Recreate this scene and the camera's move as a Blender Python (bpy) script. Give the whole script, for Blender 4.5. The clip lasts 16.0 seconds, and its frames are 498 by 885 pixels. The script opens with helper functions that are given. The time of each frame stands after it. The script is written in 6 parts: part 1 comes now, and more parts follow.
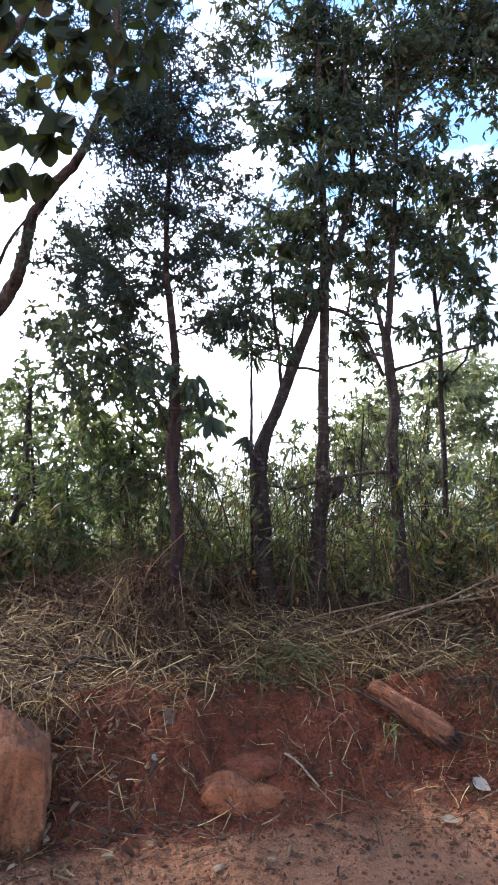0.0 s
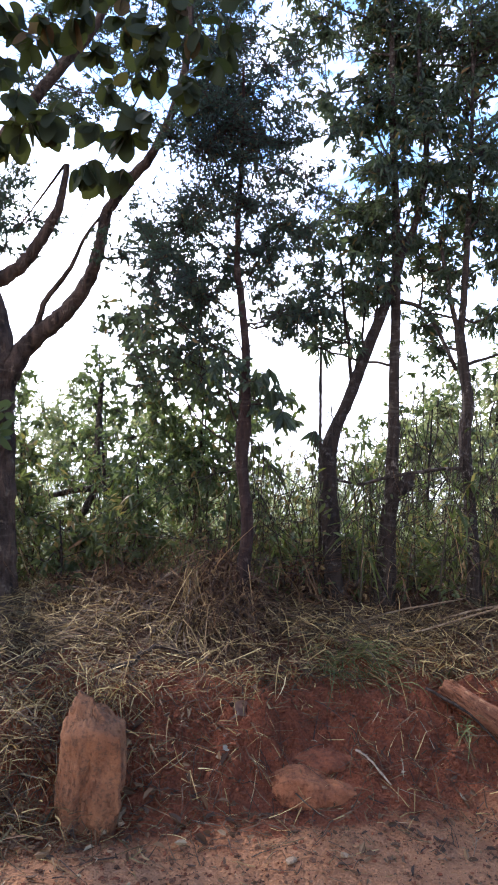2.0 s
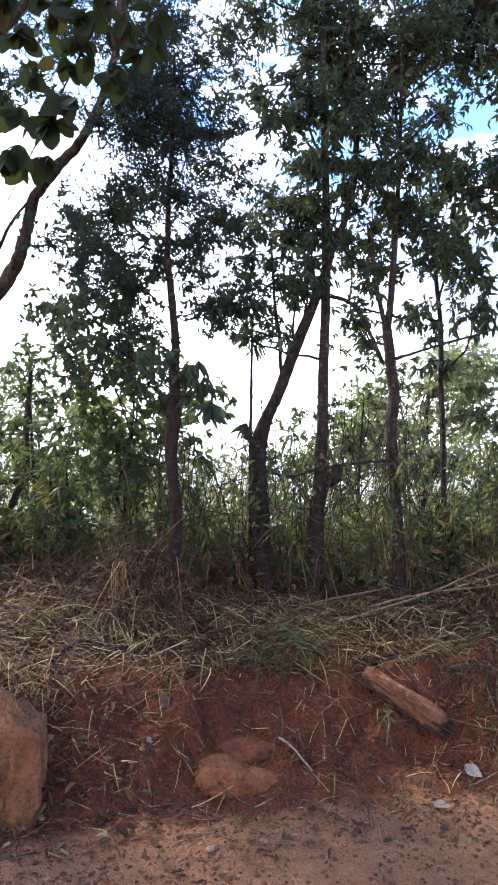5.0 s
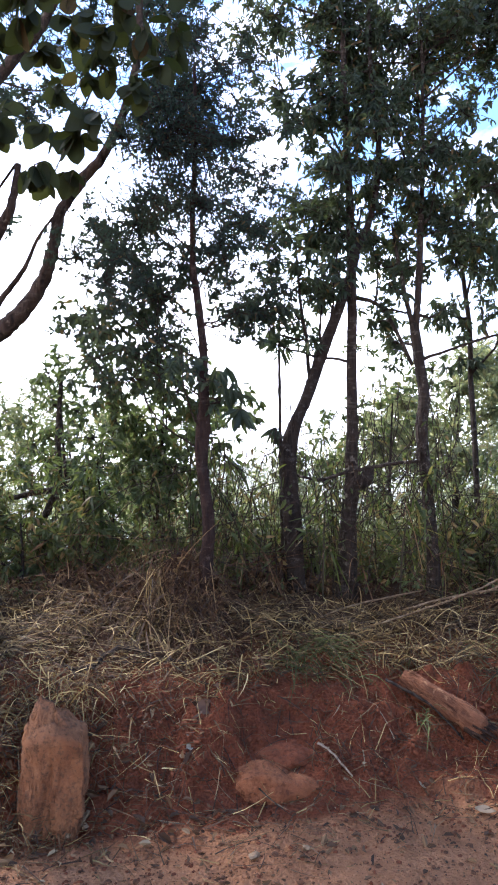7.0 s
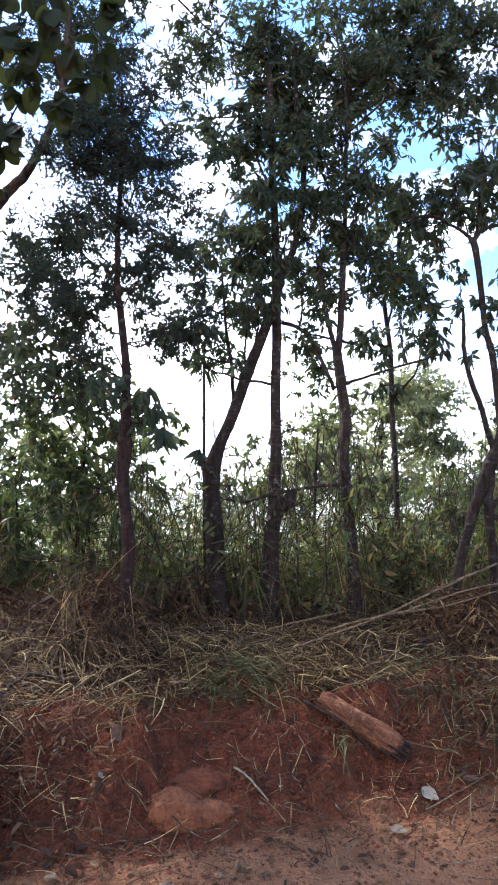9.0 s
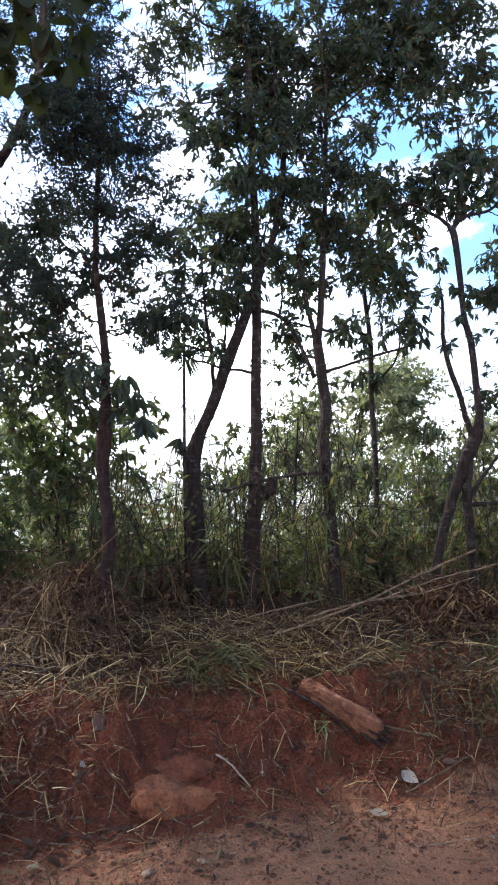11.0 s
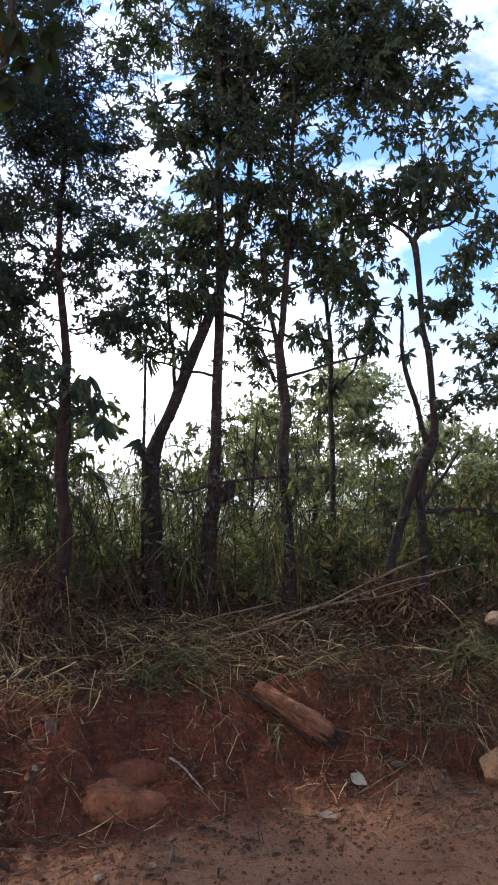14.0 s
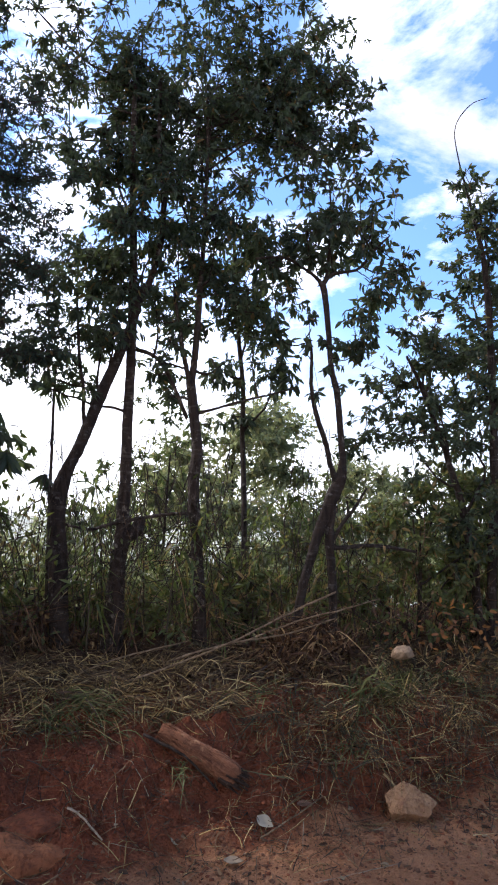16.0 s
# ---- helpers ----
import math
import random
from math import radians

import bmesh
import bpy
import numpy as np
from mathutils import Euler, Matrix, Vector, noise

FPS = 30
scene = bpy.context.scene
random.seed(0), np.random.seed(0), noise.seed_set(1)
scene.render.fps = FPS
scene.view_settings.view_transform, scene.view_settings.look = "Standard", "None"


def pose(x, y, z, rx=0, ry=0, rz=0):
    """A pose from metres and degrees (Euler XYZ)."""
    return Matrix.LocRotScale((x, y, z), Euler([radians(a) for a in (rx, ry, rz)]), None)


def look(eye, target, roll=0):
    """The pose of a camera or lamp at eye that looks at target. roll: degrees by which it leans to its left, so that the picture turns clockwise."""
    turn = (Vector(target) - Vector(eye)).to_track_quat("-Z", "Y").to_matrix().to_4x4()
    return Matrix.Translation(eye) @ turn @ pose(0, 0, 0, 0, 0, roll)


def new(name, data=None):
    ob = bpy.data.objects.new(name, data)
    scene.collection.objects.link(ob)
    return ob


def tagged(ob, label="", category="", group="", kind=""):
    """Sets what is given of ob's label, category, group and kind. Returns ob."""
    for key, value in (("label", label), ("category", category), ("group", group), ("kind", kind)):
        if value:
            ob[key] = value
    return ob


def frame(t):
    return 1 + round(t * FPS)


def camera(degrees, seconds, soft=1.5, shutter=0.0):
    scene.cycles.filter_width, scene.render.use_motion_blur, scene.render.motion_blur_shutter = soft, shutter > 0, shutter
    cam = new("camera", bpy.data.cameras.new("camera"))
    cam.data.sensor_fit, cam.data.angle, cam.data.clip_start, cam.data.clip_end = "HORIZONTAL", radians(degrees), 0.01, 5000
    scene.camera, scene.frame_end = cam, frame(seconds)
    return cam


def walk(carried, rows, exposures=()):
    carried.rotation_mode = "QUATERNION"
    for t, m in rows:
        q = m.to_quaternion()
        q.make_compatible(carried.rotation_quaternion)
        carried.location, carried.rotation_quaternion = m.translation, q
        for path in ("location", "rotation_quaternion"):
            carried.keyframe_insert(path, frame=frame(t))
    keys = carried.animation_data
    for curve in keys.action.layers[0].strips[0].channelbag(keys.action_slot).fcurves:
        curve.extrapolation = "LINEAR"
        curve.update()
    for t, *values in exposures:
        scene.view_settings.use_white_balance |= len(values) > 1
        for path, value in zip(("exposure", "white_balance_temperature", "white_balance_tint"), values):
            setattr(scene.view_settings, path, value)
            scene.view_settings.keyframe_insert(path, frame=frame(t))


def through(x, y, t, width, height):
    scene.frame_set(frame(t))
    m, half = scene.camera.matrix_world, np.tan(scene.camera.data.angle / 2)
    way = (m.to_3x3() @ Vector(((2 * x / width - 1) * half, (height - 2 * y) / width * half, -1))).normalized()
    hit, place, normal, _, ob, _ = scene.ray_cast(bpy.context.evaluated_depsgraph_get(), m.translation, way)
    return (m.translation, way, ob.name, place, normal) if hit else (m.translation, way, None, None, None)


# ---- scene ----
cam = camera(38.5, 16.0, 2.0)
PATH = [
    (0, (-0.002, -0.013, 1.518), (0.004, 1.984, 1.612), 0.1),
    (0.5, (-0.022, -0.013, 1.515), (-0.033, 1.986, 1.597), -0.4),
    (1, (-0.031, -0.003, 1.508), (-0.103, 1.994, 1.574), 0.2),
    (1.5, (-0.036, -0.004, 1.505), (-0.146, 1.991, 1.571), 0.2),
    (2, (-0.065, -0.007, 1.502), (-0.226, 1.985, 1.585), 0.8),
    (2.5, (-0.042, 0.008, 1.495), (-0.218, 1.998, 1.573), 0.8),
    (3, (-0.007, -0.004, 1.509), (-0.093, 1.991, 1.617), -0.2),
    (3.5, (0.0, -0.017, 1.514), (-0.032, 1.98, 1.605), -0.8),
    (5.8, (0.031, -0.02, 1.517), (0.045, 1.98, 1.548), 1.4),
    (6, (0.05, -0.016, 1.523), (0.11, 1.983, 1.546), 0.1),
    (6.5, (0.068, -0.023, 1.524), (0.196, 1.973, 1.564), -1.1),
    (7, (-0.007, -0.026, 1.534), (-0.08, 1.971, 1.598), -0.6),
    (7.5, (-0.094, -0.031, 1.546), (-0.34, 1.951, 1.639), -1.3),
    (8, (-0.043, -0.005, 1.496), (-0.297, 1.973, 1.64), 0.1),
    (8.5, (0.0, -0.005, 1.491), (-0.042, 1.987, 1.666), 0.6),
    (9, (0.055, -0.012, 1.489), (0.171, 1.98, 1.631), -0.2),
    (9.5, (0.07, -0.042, 1.524), (0.252, 1.946, 1.642), -0.9),
    (9.7, (0.069, -0.035, 1.531), (0.223, 1.956, 1.634), -0.9),
    (11.8, (0.045, -0.006, 1.472), (0.275, 1.977, 1.6), 0.7),
    (12, (0.066, -0.015, 1.473), (0.372, 1.954, 1.638), 1.0),
    (12.5, (0.062, -0.02, 1.486), (0.451, 1.938, 1.61), 0.1),
    (13, (0.057, -0.032, 1.514), (0.454, 1.927, 1.607), -0.7),
    (13.5, (0.042, -0.022, 1.509), (0.364, 1.95, 1.598), -0.4),
    (14, (0.027, -0.037, 1.542), (0.32, 1.939, 1.639), 0.8),
    (14.5, (0.015, -0.043, 1.565), (0.322, 1.919, 1.804), 3.0),
    (15, (0.033, -0.036, 1.512), (0.313, 1.926, 1.775), 1.7),
    (15.5, (0.055, -0.015, 1.488), (0.46, 1.932, 1.697), 1.2),
    (16, (0.073, -0.035, 1.507), (0.589, 1.885, 1.723), 0.8),
]
walk(cam, [(t, look(eye, target, roll)) for t, eye, target, roll in PATH], [(0, 0.9, 5900, 19), (9, 0.82, 5900, 19), (9.5, 0.66, 5900, 19), (12, 0.55, 5950, 19), (12.5, 0.32, 6100, 19), (13, 0.18, 6100, 19), (16, 0.14, 6150, 19)])

# ---------------------------------------------------------------- sky and sun
SUN_AZ, SUN_EL = radians(-38), radians(48)          # ahead of the camera, towards its left
world = bpy.data.worlds.new("sky")
scene.world = world
world.use_nodes = True


class Nodes:
    """Short hand for a node tree."""

    def __init__(self, tree):
        self.tree = tree
        tree.nodes.clear()

    def add(self, kind, **values):
        n = self.tree.nodes.new(kind)
        for k, v in values.items():
            if k == "op":
                n.operation = v
            elif k == "blend":
                n.data_type, n.blend_type = "RGBA", v
            elif k == "ramp":
                el = n.color_ramp.elements
                el[0].position, el[0].color = v[0][0], (*v[0][1], 1)
                el[1].position, el[1].color = v[-1][0], (*v[-1][1], 1)
                for p, c in v[1:-1]:
                    e = el.new(p)
                    e.color = (*c, 1)
            else:
                s = n.inputs[int(k[1:])] if k[0] == "i" and k[1:].isdigit() else n.inputs[k.replace("_", " ")]
                if isinstance(v, bpy.types.NodeSocket):
                    self.tree.links.new(v, s)
                else:
                    s.default_value = v
        return n

    def math(self, op, a, b=0.0, clamp=False):
        n = self.add("ShaderNodeMath", op=op, i0=a, i1=b)
        n.use_clamp = clamp
        return n.outputs[0]

    def mix(self, f, a, b, blend="MIX"):
        n = self.add("ShaderNodeMix", blend=blend)
        for s, v in ((n.inputs[0], f), (n.inputs[6], a), (n.inputs[7], b)):
            if isinstance(v, bpy.types.NodeSocket):
                self.tree.links.new(v, s)
            else:
                s.default_value = (*v, 1) if isinstance(v, tuple) and len(v) == 3 else v
        return n.outputs[2]

    def noise(self, vector, scale, detail=4.0, rough=0.55, distort=0.0):
        return self.add("ShaderNodeTexNoise", Vector=vector, Scale=scale, Detail=detail, Roughness=rough, Distortion=distort).outputs[0]

    def ramp(self, f, stops):
        return self.add("ShaderNodeValToRGB", ramp=stops, i0=f).outputs[0]

    def remap(self, f, a, b, c=0.0, d=1.0):
        return self.add("ShaderNodeMapRange", i0=f, i1=a, i2=b, i3=c, i4=d).outputs[0]


w = Nodes(world.node_tree)
sky = w.add("ShaderNodeTexSky")
sky.sky_type, sky.sun_disc = "NISHITA", False
sky.sun_elevation, sky.sun_rotation = SUN_EL, SUN_AZ
sky.air_density, sky.dust_density, sky.ozone_density = 1.0, 0.5, 1.6
ray_dir = w.add("ShaderNodeTexCoord").outputs["Generated"]
sep = w.add("ShaderNodeSeparateXYZ", i0=ray_dir)
up = w.math("MAXIMUM", sep.outputs[2], 0.0)
flat = w.add("ShaderNodeVectorMath", op="DIVIDE", i0=ray_dir,
             i1=w.add("ShaderNodeCombineXYZ", i0=w.math("ADD", up, 0.3), i1=w.math("ADD", up, 0.3), i2=1.0).outputs[0]).outputs[0]
puffs = w.noise(w.add("ShaderNodeVectorMath", op="ADD", i0=flat, i1=(3.1, 1.7, 0.4)).outputs[0], 3.0, 8.0, 0.6, 0.25)
cover = w.add("ShaderNodeMapRange", i0=puffs, i1=0.5, i2=0.66).outputs[0]
# the haze is thickest low down and towards the sun
glare = w.math("ADD", up, w.math("MULTIPLY", sep.outputs[0], 0.33))
haze = w.add("ShaderNodeMapRange", i0=glare, i1=0.2, i2=0.4, i3=1.0, i4=0.0).outputs[0]
cloud = w.math("MAXIMUM", cover, haze)
blue = w.add("ShaderNodeBackground", i0=w.mix(1.0, sky.outputs[0], (0.72, 0.93, 1.12), "MULTIPLY"), i1=0.23)
sun_side = w.add("ShaderNodeVectorMath", op="DOT_PRODUCT", i0=ray_dir, i1=(math.sin(SUN_AZ) * math.cos(SUN_EL), math.cos(SUN_AZ) * math.cos(SUN_EL), math.sin(SUN_EL))).outputs["Value"]
billow = w.remap(w.noise(w.add("ShaderNodeVectorMath", op="ADD", i0=flat, i1=(1.3, 4.2, 0.4)).outputs[0], 2.2, 6.0, 0.55, 0.3), 0.35, 0.65, 0.5, 1.15)
shine = w.math("MULTIPLY", w.remap(sun_side, 0.45, 0.85, 1.9, 3.6), w.math("MAXIMUM", billow, haze))
white = w.add("ShaderNodeBackground", i0=(0.95, 0.97, 1.0, 1), i1=shine)
both = w.add("ShaderNodeMixShader", i0=cloud, i1=blue.outputs[0], i2=white.outputs[0])
out = w.add("ShaderNodeOutputWorld", i0=both.outputs[0])

sun = new("sun", bpy.data.lights.new("sun", "SUN"))
sun.data.energy, sun.data.angle, sun.data.color = 3.8, radians(7), (1.0, 0.93, 0.82)
sun_from = Vector((math.sin(SUN_AZ) * math.cos(SUN_EL), math.cos(SUN_AZ) * math.cos(SUN_EL), math.sin(SUN_EL)))
sun.matrix_world = look(sun_from * 50, (0, 0, 0))


# ---------------------------------------------------------------- materials
def material(name):
    m = bpy.data.materials.new(name)
    m.use_nodes = True
    return m, Nodes(m.node_tree)


def surface(n, colour, rough=0.85, bump=None, strength=0.4, distance=0.01, spec=0.3):
    b = n.add("ShaderNodeBsdfPrincipled", Base_Color=colour, Roughness=rough)
    b.inputs["Specular IOR Level"].default_value = spec
    if bump is not None:
        k = n.add("ShaderNodeBump", Height=bump, Strength=strength, Distance=distance)
        n.tree.links.new(k.outputs[0], b.inputs["Normal"])
    n.add("ShaderNodeOutputMaterial", i0=b.outputs[0])
    return b


def place(n):
    return n.add("ShaderNodeTexCoord").outputs["Object"]


def leaf_material(name, dark, light, through=0.35, rough=0.5, old=(0.22, 0.13, 0.05), old_part=0.04):
    m, n = material(name)
    rnd = n.add("ShaderNodeNewGeometry").outputs["Random Per Island"]
    col = n.mix(n.math("POWER", rnd, 1.6), dark, light)
    col = n.mix(n.math("GREATER_THAN", n.math("FRACT", n.math("MULTIPLY", rnd, 37.0)), 1 - old_part), col, old)
    patch = n.noise(place(n), 60.0, 2.0)
    col = n.mix(n.math("MULTIPLY", patch, 0.5), col, tuple(c * 0.55 for c in dark))
    b = n.add("ShaderNodeBsdfPrincipled", Base_Color=col, Roughness=rough)
    b.inputs["Specular IOR Level"].default_value = 0.25
    lit = n.mix(0.6, col, (min(1, light[0] * 1.9), min(1, light[1] * 1.9), light[2] * 0.8))
    t = n.add("ShaderNodeBsdfTranslucent", Color=lit)
    mix = n.add("ShaderNodeMixShader", i0=through, i1=b.outputs[0], i2=t.outputs[0])
    n.add("ShaderNodeOutputMaterial", i0=mix.outputs[0])
    return m


def bark_material(name, dark, light, lichen=(0.32, 0.30, 0.27), lichen_part=0.55, scale=1.0, ridges=1.0, grain=(26, 26, 5), ring=0.4):
    m, n = material(name)
    p = place(n)
    long = n.add("ShaderNodeMapping", i0=p, i3=tuple(g * scale for g in grain)).outputs[0]
    ridge = n.noise(long, 1.0, 5.0, 0.6, 0.6)
    fine = n.noise(p, 120.0 * scale, 3.0)
    col = n.mix(n.remap(ridge, 0.35, 0.65), dark, light)
    col = n.mix(n.math("MULTIPLY", fine, 0.35), col, dark)
    spot = n.remap(n.noise(p, 17.0, 5.0, 0.7), lichen_part - 0.02, lichen_part + 0.06)
    rings = n.noise(n.add("ShaderNodeMapping", i0=p, i3=(7, 7, 30)).outputs[0], 1.0, 3.0, 0.6, 0.8)
    col = n.mix(n.remap(rings, 0.55, 0.7, 0.0, 0.25), col, lichen)
    col = n.mix(n.math("MULTIPLY", spot, 0.7), col, lichen)
    relief = n.math("ADD", n.math("ADD", n.math("MULTIPLY", ridge, ridges), n.math("MULTIPLY", rings, ring)), n.math("MULTIPLY", fine, 0.25))
    surface(n, col, 0.9, relief, 1.0, 0.035, 0.2)
    return m


def straw_material(name, stops, rough=0.7):
    m, n = material(name)
    rnd = n.add("ShaderNodeNewGeometry").outputs["Random Per Island"]
    col = n.ramp(rnd, stops)
    col = n.mix(n.math("MULTIPLY", n.noise(place(n), 35.0, 3.0), 0.6), col, n.mix(0.6, col, (0.05, 0.03, 0.02)))
    b = n.add("ShaderNodeBsdfPrincipled", Base_Color=col, Roughness=rough)
    b.inputs["Specular IOR Level"].default_value = 0.3
    t = n.add("ShaderNodeBsdfTranslucent", Color=col)
    mix = n.add("ShaderNodeMixShader", i0=0.2, i1=b.outputs[0], i2=t.outputs[0])
    n.add("ShaderNodeOutputMaterial", i0=mix.outputs[0])
    return m


def soil_material():
    m, n = material("red soil")
    p = place(n)
    zone = n.add("ShaderNodeAttribute")
    zone.attribute_name = "zone"
    z = n.add("ShaderNodeSeparateColor", i0=zone.outputs["Color"])
    big, mid, fine = n.noise(p, 1.7, 5.0), n.noise(p, 9.0, 5.0, 0.6), n.noise(p, 70.0, 4.0, 0.65)
    road = n.mix(n.remap(big, 0.35, 0.65), (0.5, 0.243, 0.12), (0.4, 0.178, 0.082))
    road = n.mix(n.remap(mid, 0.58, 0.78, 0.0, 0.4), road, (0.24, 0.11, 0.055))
    # Small dark flecks: shade between crumbs, put into the road's colour
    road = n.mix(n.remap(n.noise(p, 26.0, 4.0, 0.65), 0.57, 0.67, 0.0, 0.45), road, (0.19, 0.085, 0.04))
    road = n.mix(n.remap(fine, 0.56, 0.7, 0.0, 0.6), road, (0.5, 0.28, 0.145))
    bank = n.mix(n.remap(mid, 0.35, 0.65), (0.265, 0.08, 0.036), (0.165, 0.047, 0.021))
    bank = n.mix(n.remap(fine, 0.5, 0.72, 0.0, 0.5), bank, (0.33, 0.11, 0.047))
    # Dark noise imitates shaded crevices in the bank's colour
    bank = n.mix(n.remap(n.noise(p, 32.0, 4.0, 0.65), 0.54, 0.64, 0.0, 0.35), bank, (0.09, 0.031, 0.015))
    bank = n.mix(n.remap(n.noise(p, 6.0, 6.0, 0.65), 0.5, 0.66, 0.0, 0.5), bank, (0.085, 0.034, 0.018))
    # Litter brown, deepened so that shade under the straw is in the colour
    shaded_humus = n.mix(mid, (0.04, 0.023, 0.014), (0.1, 0.052, 0.028))
    # Far ground: the valley's bright haze is put into this pale colour
    hazed_field = n.mix(n.noise(p, 0.05, 5.0), (0.4, 0.42, 0.3), (0.58, 0.56, 0.45))
    col = n.mix(z.outputs[0], road, bank)
    col = n.mix(z.outputs[1], col, shaded_humus)
    col = n.mix(z.outputs[2], col, hazed_field)
    crumb = n.add("ShaderNodeTexVoronoi", Vector=p, Scale=75.0).outputs[0]
    relief = n.math("ADD", n.math("ADD", n.math("MULTIPLY", mid, 1.2), n.math("MULTIPLY", fine, 0.7)), n.math("MULTIPLY", crumb, -0.35))
    surface(n, col, 0.95, relief, 1.0, 0.08, 0.15)
    return m


def rock_material(name, a, b, dark):
    m, n = material(name)
    p = place(n)
    big, mid, fine = n.noise(p, 5.0, 5.0, 0.6, 0.5), n.noise(p, 22.0, 5.0, 0.65), n.noise(p, 160.0, 3.0)
    col = n.mix(n.remap(big, 0.35, 0.65), a, b)
    col = n.mix(n.remap(mid, 0.55, 0.72, 0.0, 0.8), col, dark)
    col = n.mix(n.remap(fine, 0.6, 0.75, 0.0, 0.4), col, tuple(min(1, c * 1.5) for c in a))
    relief = n.math("ADD", mid, n.math("MULTIPLY", fine, 0.3))
    pits = n.add("ShaderNodeTexVoronoi", Vector=p, Scale=38.0).outputs[0]
    seam = n.remap(n.noise(n.add("ShaderNodeMapping", i0=p, i3=(14, 14, 3)).outputs[0], 1.0, 4.0, 0.6, 1.2), 0.47, 0.5)
    col = n.mix(n.math("MULTIPLY", n.remap(n.noise(p, 55.0, 4.0, 0.7), 0.52, 0.62), 0.55), col, dark)
    relief = n.math("ADD", n.math("ADD", relief, n.math("MULTIPLY", seam, 0.35)), n.math("MULTIPLY", pits, 0.2))
    surface(n, col, 0.9, relief, 1.0, 0.018, 0.2)
    return m


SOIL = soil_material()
ROCK = rock_material("red sandstone", (0.28, 0.125, 0.056), (0.16, 0.064, 0.028), (0.06, 0.034, 0.02))
ROCK_RED = rock_material("clay stained stone", (0.33, 0.125, 0.052), (0.2, 0.066, 0.027), (0.1, 0.035, 0.017))
ROCK_TAN = rock_material("tan stone", (0.36, 0.205, 0.1), (0.26, 0.13, 0.06), (0.14, 0.055, 0.03))
PEBBLE = rock_material("pebble", (0.225, 0.07, 0.03), (0.14, 0.042, 0.018), (0.08, 0.03, 0.015))
CRUMB = rock_material("dark earth crumb", (0.2, 0.088, 0.042), (0.12, 0.052, 0.026), (0.06, 0.028, 0.016))
PALE = rock_material("pale stone", (0.36, 0.25, 0.15), (0.25, 0.16, 0.09), (0.14, 0.075, 0.04))
BARK_T = bark_material("rough brown bark", (0.02, 0.013, 0.009), (0.12, 0.075, 0.05), (0.2, 0.145, 0.1), 0.6, 1.0, 2.4, (17, 17, 4), 0.3)
BARK = bark_material("dark bark", (0.016, 0.011, 0.008), (0.052, 0.035, 0.024), (0.15, 0.13, 0.11), 0.6)
BARK_SPOT = bark_material("spotted bark", (0.02, 0.014, 0.01), (0.066, 0.044, 0.031), (0.24, 0.2, 0.15), 0.59)
BARK_A = bark_material("reddish smooth bark", (0.02, 0.011, 0.008), (0.062, 0.034, 0.024), (0.13, 0.088, 0.066), 0.62)
TWIG = bark_material("twig bark", (0.025, 0.017, 0.013), (0.07, 0.048, 0.034), (0.14, 0.12, 0.1), 0.64)
LOGWOOD = bark_material("weathered log wood", (0.09, 0.034, 0.016), (0.28, 0.115, 0.055), (0.36, 0.19, 0.095), 0.6, 1.3, 1.2)
CHAR = bark_material("rotten wood", (0.02, 0.013, 0.01), (0.09, 0.05, 0.03), (0.2, 0.12, 0.08), 0.66, 1.4)
POLE = bark_material("dry grey pole", (0.12, 0.075, 0.04), (0.27, 0.185, 0.105), (0.34, 0.25, 0.16), 0.6)
STICK_PALE = bark_material("pale stick", (0.24, 0.17, 0.11), (0.46, 0.35, 0.24), (0.5, 0.42, 0.32), 0.6)
LEAF_FINE = leaf_material("small dark leaf", (0.026, 0.042, 0.04), (0.066, 0.094, 0.076), 0.3, 0.65)
LEAF_LONG = leaf_material("long leaf", (0.034, 0.05, 0.037), (0.088, 0.112, 0.066), 0.32, 0.6)
LEAF_BIG = leaf_material("broad leaf", (0.02, 0.027, 0.013), (0.044, 0.052, 0.02), 0.35, 0.8, old=(0.1, 0.056, 0.024), old_part=0.05)
# Lighter green copy; the sunlit look of leaves behind is in its colour
LEAF_SUN = leaf_material("sunlit leaf", (0.045, 0.068, 0.034), (0.12, 0.15, 0.072), 0.45, 0.55)
# Paler, greyer leaf: distance haze and sunlit brightness are put into its colour
LEAF_HAZED = leaf_material("hazed far leaf", (0.11, 0.13, 0.09), (0.24, 0.26, 0.2), 0.6, old=(0.4, 0.3, 0.16), old_part=0.16)
LEAF_BAMBOO = leaf_material("grass leaf", (0.045, 0.062, 0.025), (0.125, 0.155, 0.06), 0.5, old=(0.3, 0.19, 0.085), old_part=0.3)
LEAF_WARM = leaf_material("shade leaf", (0.045, 0.058, 0.024), (0.13, 0.15, 0.058), 0.36, old=(0.28, 0.16, 0.07), old_part=0.14)
LEAF_BROWN = leaf_material("withered leaf", (0.12, 0.058, 0.028), (0.34, 0.155, 0.066), 0.4, 0.6)
STRAW = straw_material("dry grass", [(0.0, (0.03, 0.018, 0.008)), (0.42, (0.125, 0.075, 0.026)), (0.7, (0.31, 0.196, 0.064)), (0.92, (0.52, 0.36, 0.13)), (1.0, (0.7, 0.53, 0.24))])
DEAD = straw_material("dead vine", [(0.0, (0.022, 0.011, 0.006)), (0.5, (0.09, 0.041, 0.017)), (0.86, (0.22, 0.115, 0.046)), (1.0, (0.46, 0.3, 0.13))])
GREEN = straw_material("green grass", [(0.0, (0.042, 0.05, 0.012)), (0.6, (0.125, 0.14, 0.032)), (1.0, (0.3, 0.27, 0.1))])
